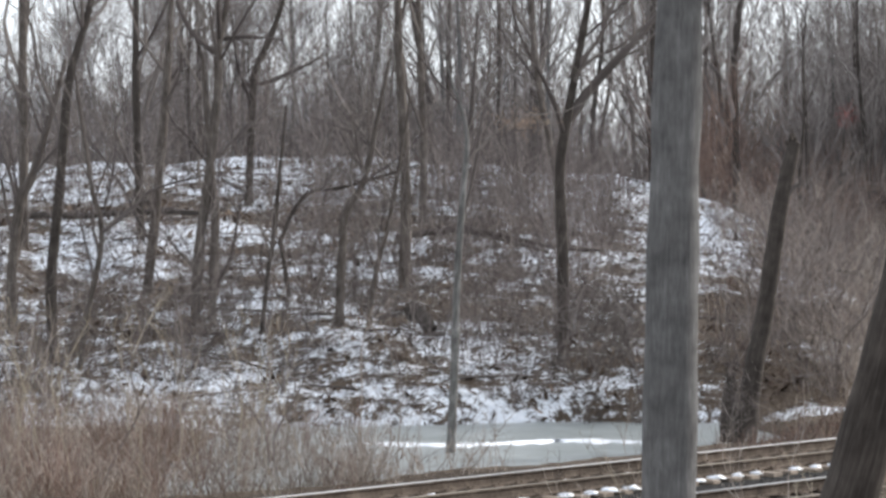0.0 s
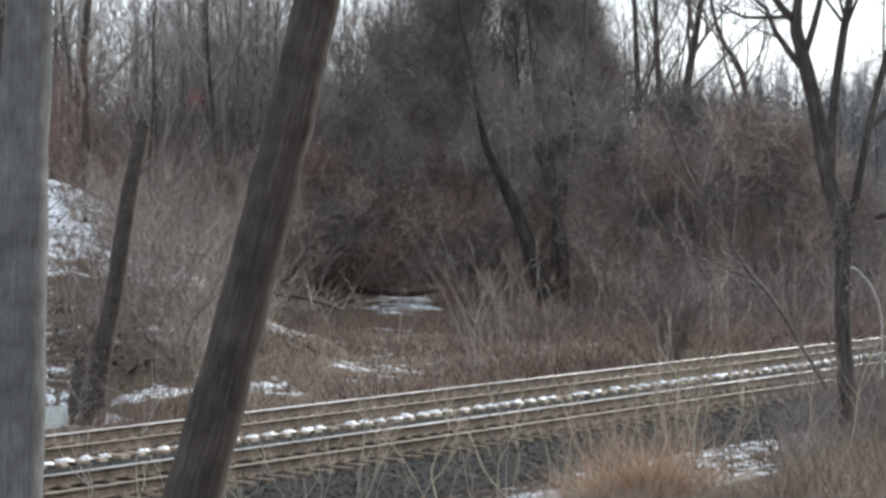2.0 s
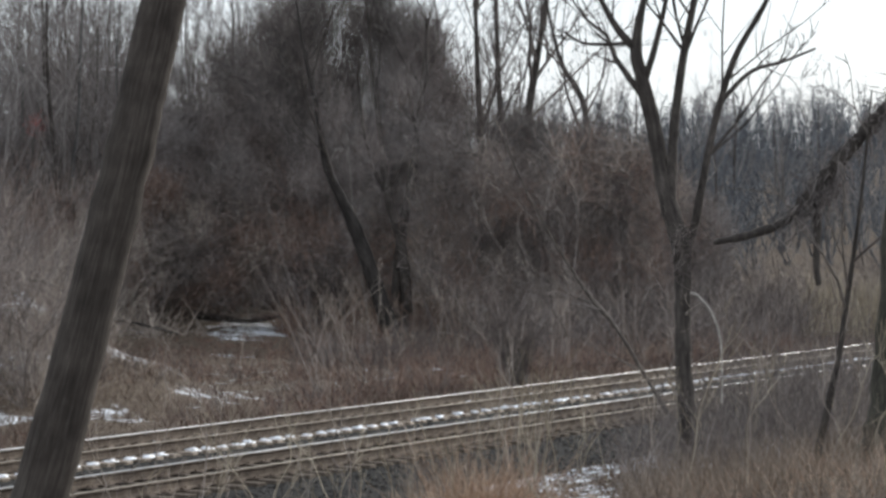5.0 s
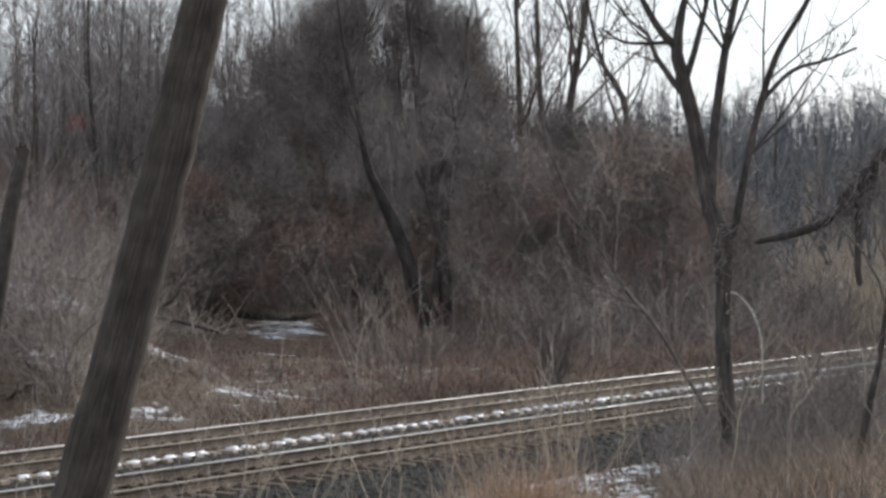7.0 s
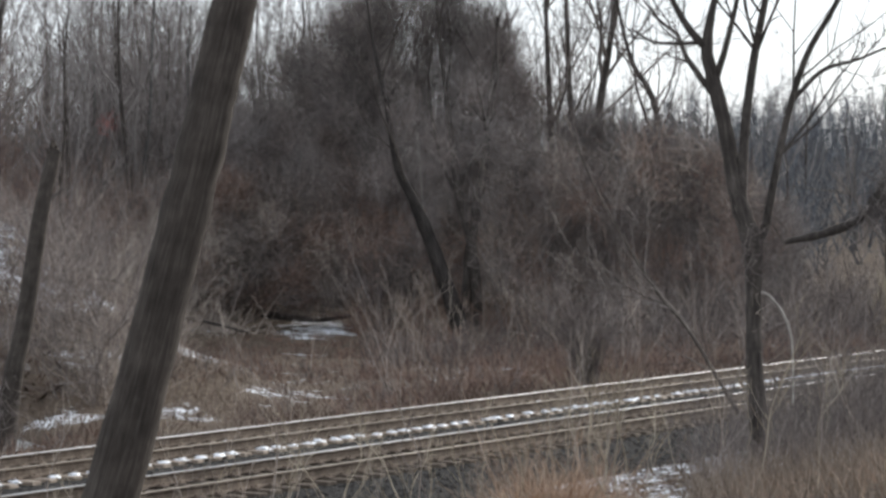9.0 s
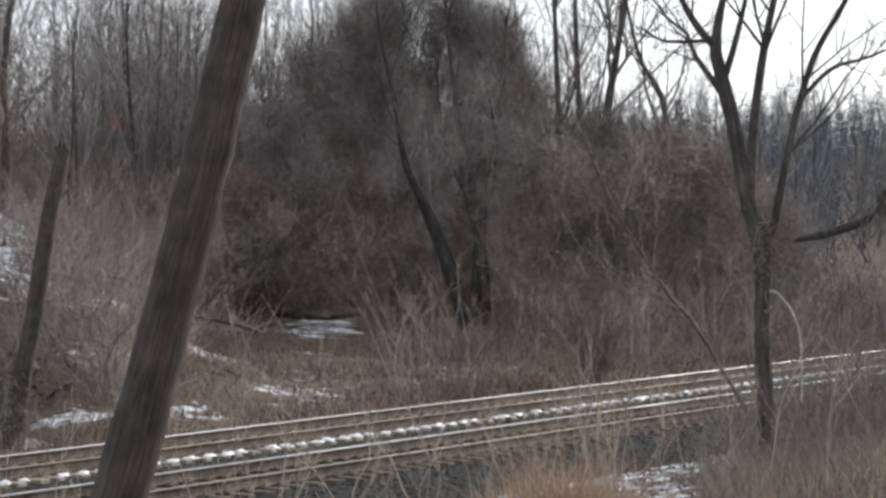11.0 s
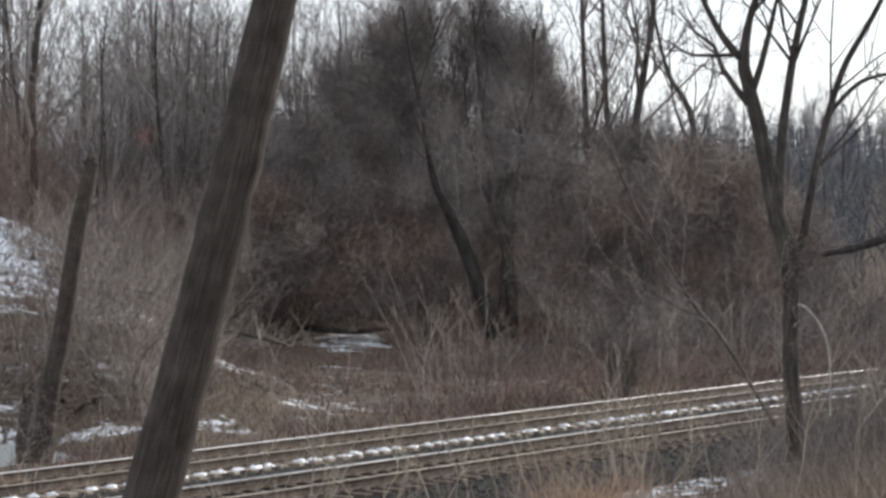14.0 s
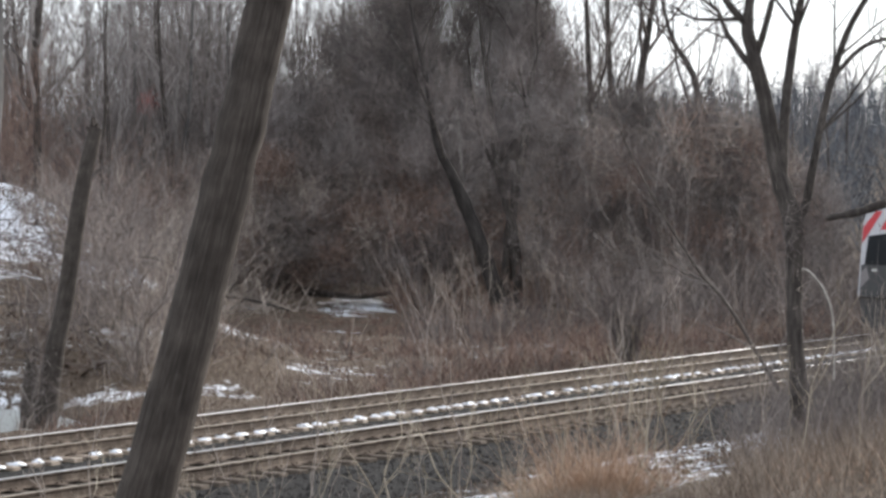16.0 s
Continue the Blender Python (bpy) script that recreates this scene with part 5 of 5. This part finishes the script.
def broken_limb():
    az, d = 4.49, 44
    rng = np.random.default_rng(9)
    b, right = at(az, d), np.array([math.cos(radians(az)), -math.sin(radians(az))])
    limb = tagged(new("broken_limb"), "dark broken limb slanting down, hung with shaggy vines", "limb")
    limb.matrix_world = pose(b[0], b[1], 0)
    wood, shag = Pile(), Pile()
    pts = spline([(right[0] * s, right[1] * s, z) for z, s in [(3.86, 0), (3.99, 0.61), (4.23, 1.21), (4.71, 1.63), (5.36, 2.18), (6.05, 2.83), (6.9, 3.6), (7.6, 4.3)]], 5)
    wood.tube(pts, np.interp(np.linspace(0, 1, len(pts)), [0, 0.3, 0.5, 1], [0.055, 0.09, 0.12, 0.13]) * (1 + 0.12 * rng.normal(size=len(pts))), 9)
    prop = spline([(right[0] * s, right[1] * s, z) for z, s in [(3.15, 1.72), (3.5, 1.68), (4.1, 1.70), (4.7, 1.7)]], 5)
    wood.tube(prop, np.linspace(0.05, 0.08, len(prop)), 8)
    part("branch", wood.mesh("branch", LIMB, True), limb)
    c = 1100
    clumps = rng.uniform(12, len(pts) - 1, 26)
    i = np.clip(clumps[rng.integers(0, 26, c)] + rng.normal(size=c) * 1.6, 8, len(pts) - 1).astype(int)
    p = pts[i] + rng.normal(size=(c, 3)) * [0.15, 0.15, 0.15] + [0, 0, -0.08]
    shag.twigs(p, unit(rng.normal(size=(c, 3)) * 0.6 + [0, 0, -0.8]), rng.uniform(0.1, 0.6, c), 0.011, rng.normal(size=(c, 3)) * 0.3, 2, 3)
    part("vines", shag.mesh("vines", VINE), limb, "shaggy dark hanging vines")


broken_limb()
vine("upright_vine", -3.38, 97, [(7.5, -0.12), (6.5, 0.0), (4.8, 0.12), (3.2, 0.3), (1.0, 0.6), (-0.3, 0.7)], 0.018, VINE_PALE, "pale bare vine beside the leaning dark tree")
vine("looping_vine", -3.8, 97, [(5.2, -0.05), (6.1, 0.0), (6.7, 0.2), (6.75, 0.5), (6.4, 0.75), (5.9, 0.9)], 0.015, VINE_PALE, "pale vine looping over the leaning dark tree")
vine("climbing_vine", 8.35, 28.0, [(5.13, -0.10), (5.2, 0.0), (5.12, 0.12), (4.85, 0.24), (4.62, 0.28), (4.4, 0.42), (3.9, 0.55), (3.4, 0.6)], 0.015, VINE_PALE, "pale bare vine draped across the thick trunk")


vine_clump(-12.5, 53.3, 0.5, (0.7, 0.5, 0.9), 240, "dry vines and stems round the foot of the dead trunk", 12, TWIG)
vine_clump(-10.09, 101.0, 7.8, (0.5, 0.5, 0.45), 80, "patch of bright red leaves in the brush", 8, RED_LEAF)


def fallen_log(az, d, turn, tall, rows, r, label):
    """A fallen trunk: rows of (along, up) from its butt."""
    b = at(az, d)
    z = ground_z(b)
    pile = Pile()
    line = spline([(s, 0.06 * math.sin(s * 2), u) for s, u in rows], 5)
    pile.tube(line, np.linspace(r, r * 0.55, len(line)), 9)
    pile.tube([line[0] - np.array([0.01, 0, 0]), line[0]], [r * 0.2, r], 9)
    ob = tagged(new("fallen_log", pile.mesh("fallen_log", LIMB, True)), label, "log")
    ob.matrix_world = pose(b[0], b[1], z + tall, 0, 0, turn)


fallen_log(-18.9, 76, 12, 0.2, [(-1.2, 0.55), (0.5, 0.75), (1.6, 0.55), (3.2, 0.1)], 0.10, "brown fallen trunk across the hillside")
fallen_log(-17.4, 75, -8, 0.15, [(-1.5, 0.9), (0.0, 0.6), (1.8, 0.25), (3.0, 0.2)], 0.08, "brown fallen branch across the hillside")
fallen_log(-19.3, 66.5, -35, 0.2, [(-0.25, 0.35), (0.1, 0.2), (0.45, -0.1)], 0.27, "dark upturned stump among the snow")
fallen_log(-26.6, 82, 4, 0.12, [(-2.0, 0.15), (0.0, 0.1), (2.5, 0.2), (4.5, 0.1)], 0.12, "dark fallen trunk on the upper hillside")
fallen_log(-6.3, 104, 10, 0.12, [(-0.9, 0.35), (0.2, 0.2), (1.4, 0.1), (2.6, 0.25)], 0.16, "dark fallen trunk in the snow under the thicket")
fallen_log(-7.9, 97, -22, 0.1, [(-1.2, 0.6), (0.2, 0.35), (1.6, 0.05)], 0.07, "dark fallen branch at the edge of the thicket")
vine_clump(-17.0, 63.5, 6.5, (0.8, 0.5, 0.35), 130, "withered tan leaves on a hillside tree", 18, GRASS_RUST)


def brush_pile(az, d, count, seed, label):
    """Broken branches lying crosswise, each a piece of its own."""
    rng = np.random.default_rng(seed)
    b = at(az, d)
    heap = tagged(new("brush_heap"), label, "brush heap")
    heap.matrix_world = pose(b[0], b[1], ground_z(b))
    for _ in range(count):
        pile = Pile()
        q = rng.normal(size=2) * [0.9, 0.6]
        z = ground_z(b + q) - ground_z(b) - 0.02
        pile.twigs([[q[0], q[1], z]], unit(rng.normal(size=(1, 3)) * [1, 0.6, 0.2] + [0, 0, 0.55]), rng.uniform(0.6, 2.0), rng.uniform(0.012, 0.03), rng.normal(size=(1, 3)) * 0.15, 3, 4)
        part("branch", pile.mesh("branch", TWIG_TAN), heap)


brush_pile(-8.2, 97.5, 60, 3, "heap of broken pale branches at the marsh edge")
brush_pile(-7.4, 99, 45, 4, "heap of broken pale branches at the marsh edge")
fallen_log(-10.2, 78, -25, 0.1, [(-0.6, 0.5), (0.4, 0.35), (1.3, 0.0)], 0.06, "dark fallen branch at the edge of the marsh")


# ---- the train ----
def paint(name, colour, rough=0.4, metal=0.0):
    return surface(name, [tuple(c * 0.85 for c in colour), colour], 1.5, rough, 0.02, metal)


# Stripe white greyed in the colour, as if veiled by brush and blur.
GREY_STRIPE = paint("veiled_stripe_paint", (0.22, 0.20, 0.20), 0.6)
WHITE, RED, DARK_GLASS, STEEL, LENS = paint("white_train_paint", (0.5, 0.5, 0.52)), paint("red_train_paint", (0.5, 0.03, 0.04)), paint("dark_windscreen", (0.012, 0.014, 0.016), 0.08), paint("dark_train_steel", (0.05, 0.05, 0.05), 0.6), paint("lamp_glass", (0.7, 0.7, 0.66), 0.15)
DARK_GLASS.node_tree.nodes["Principled BSDF"].inputs["Specular IOR Level"].default_value = 0.12
TRAIN_Y = FAR_TRACK


def loft(sections, material, name):
    """Skin over cross-sections of equal count, capped."""
    k = len(sections[0])
    v = [p for s in sections for p in s]
    f = []
    for i in range(len(sections) - 1):
        for j in range(k):
            f.append((i * k + j, i * k + (j + 1) % k, (i + 1) * k + (j + 1) % k, (i + 1) * k + j))
    f += [tuple(range(k))[::-1], tuple(range((len(sections) - 1) * k, len(sections) * k))]
    return mesh_of(name, v, f, material)


def section(x, half, bottom, top, slope=0.0, round_by=0.5):
    """A cross-section with a rounded roof; slope: how far the top leans back along x."""
    out = []
    for y, z in [(-half, bottom), (half, bottom), (half, top - round_by)]:
        out.append((y, z))
    for a in (30, 60):
        out.append((half - round_by + round_by * math.cos(radians(a)), top - round_by + round_by * math.sin(radians(a))))
    out.append((half - round_by, top))
    out.append((-half + round_by, top))
    for a in (120, 150):
        out.append((-half + round_by + round_by * math.cos(radians(a)), top - round_by + round_by * math.sin(radians(a))))
    out.append((-half, top - round_by))
    return [(x + slope * (z - bottom) / (top - bottom), y, z) for y, z in out]


def build_train():
    """Local x runs away from the nose, y across, z from the sleeper tops."""
    train = tagged(new("locomotive"), "white passenger locomotive with red and white nose stripes", "locomotive")
    r = RAILS
    part("body", loft([section(0.0, 1.42, r + 1.05, r + 3.72, 0.55, 0.55), section(0.35, 1.5, r + 1.0, r + 3.85, 0.5, 0.5), section(2.5, 1.5, r + 1.0, r + 3.95, 0, 0.45), section(18.5, 1.5, r + 1.0, r + 3.95, 0, 0.45)], WHITE, "body"), train)
    part("pilot", loft([[(0.05 + 0.0, -1.3, r + 0.12), (0.05, 1.3, r + 0.12), (0.1, 1.4, r + 1.04), (0.1, -1.4, r + 1.04)], [(0.8, -1.35, r + 0.12), (0.8, 1.35, r + 0.12), (0.8, 1.45, r + 1.04), (0.8, -1.45, r + 1.04)]], STEEL, "pilot"), train, "dark steel pilot")

    def panel(name, pts, material, label="", lift=0.012):
        """A thin plate on the sloping nose: points are (y, share of the nose's height)."""
        bm = bmesh.new()
        z0, z1 = r + 1.05, r + 3.72
        ring = []
        for off in (0.03, -lift):
            ring.append([bm.verts.new((0.55 * h + off - 0.004, y, z0 + h * (z1 - z0))) for y, h in pts])
        bm.faces.new(ring[1])
        bm.faces.new(ring[0][::-1])
        for i in range(len(pts)):
            j = (i + 1) % len(pts)
            bm.faces.new((ring[0][i], ring[0][j], ring[1][j], ring[1][i]))
        bmesh.ops.recalc_face_normals(bm, faces=bm.faces[:])
        return part(name, bm_mesh(name, bm, material), train, label)

    # Added dark plate: imitates the lower nose lost in brush and blur.
    panel("nose_veil", [(-1.36, 0.0), (1.36, 0.0), (1.38, 0.345), (-1.38, 0.345)], STEEL, "added dark plate imitating the blurred lower nose", 0.006)
    for sg in (-1, 1):
        panel("windscreen", [(sg * 0.05, 0.34), (sg * 1.28, 0.34), (sg * 1.22, 0.66), (sg * 0.05, 0.72)], DARK_GLASS, "dark windscreen pane")
        panel("stripe", [(sg * 1.40, 0.58), (sg * 1.40, 0.76), (sg * 1.05, 0.93), (sg * 0.84, 0.93)], RED, "red diagonal stripe")
        panel("stripe", [(sg * 0.62, 0.73), (sg * 0.86, 0.73), (sg * 0.55, 0.95), (sg * 0.28, 0.95)], RED, "red diagonal stripe")
        panel("stripe", [(sg * 1.37, 0.08), (sg * 1.37, 0.26), (sg * 1.22, 0.33), (sg * 1.10, 0.20)], GREY_STRIPE, "white stripe greyed to imitate blur")
        bm = bmesh.new()
        bmesh.ops.create_cone(bm, cap_ends=True, segments=16, radius1=0.11, radius2=0.11, depth=0.08, matrix=pose(0.18, sg * 0.95, r + 1.75, 0, 90, 0))
        part("headlight", bm_mesh("headlight", bm, LENS), train, "round glass headlight")
        bm = bmesh.new()
        box(bm, (3.0, sg * 1.5 - 0.01, r + 2.5), (3.9, sg * 1.5 + 0.01, r + 3.2))
        part("side_window", bm_mesh("side_window", bm, DARK_GLASS), train)
    bm = bmesh.new()
    bmesh.ops.create_cone(bm, cap_ends=True, segments=14, radius1=0.13, radius2=0.10, depth=0.35, matrix=pose(-0.1, 0, r + 0.75, 0, 90, 0))
    part("coupler", bm_mesh("coupler", bm, STEEL), train)
    for x in (3.6, 14.9):
        bm = bmesh.new()
        for sg in (-1, 1):
            box(bm, (x - 1.9, sg * 1.05 - 0.08, r + 0.4), (x + 1.9, sg * 1.05 + 0.08, r + 0.75))
        box(bm, (x - 0.3, -1.0, r + 0.45), (x + 0.3, 1.0, r + 0.98))
        bogie = part("bogie", bm_mesh("bogie", bm, STEEL), train)
        for dx in (-1.3, 1.3):
            bm = bmesh.new()
            for sg in (-1, 1):
                bmesh.ops.create_cone(bm, cap_ends=True, segments=24, radius1=0.5, radius2=0.5, depth=0.12, matrix=pose(x + dx, sg * 0.76, r + 0.5, 90, 0, 0))
            bmesh.ops.create_cone(bm, cap_ends=True, segments=10, radius1=0.08, radius2=0.08, depth=1.6, matrix=pose(x + dx, 0, r + 0.5, 90, 0, 0))
            part("wheelset", bm_mesh("wheelset", bm, STEEL), bogie)
    return train


train = build_train()


def motions():
    """The train comes from the far right and reaches the view at the very end."""
    speed, nose = 27.0, 72.2
    rows = []
    for t in (0.0, 4.0, 8.0, 12.0, 15.0, 16.0):
        p = on_track(TRAIN_Y, nose + speed * (16.0 - t))
        rows.append((t, pose(p[0], p[1], 0, 0, 0, TRACK_TURN)))
    walk(train, rows)


motions()
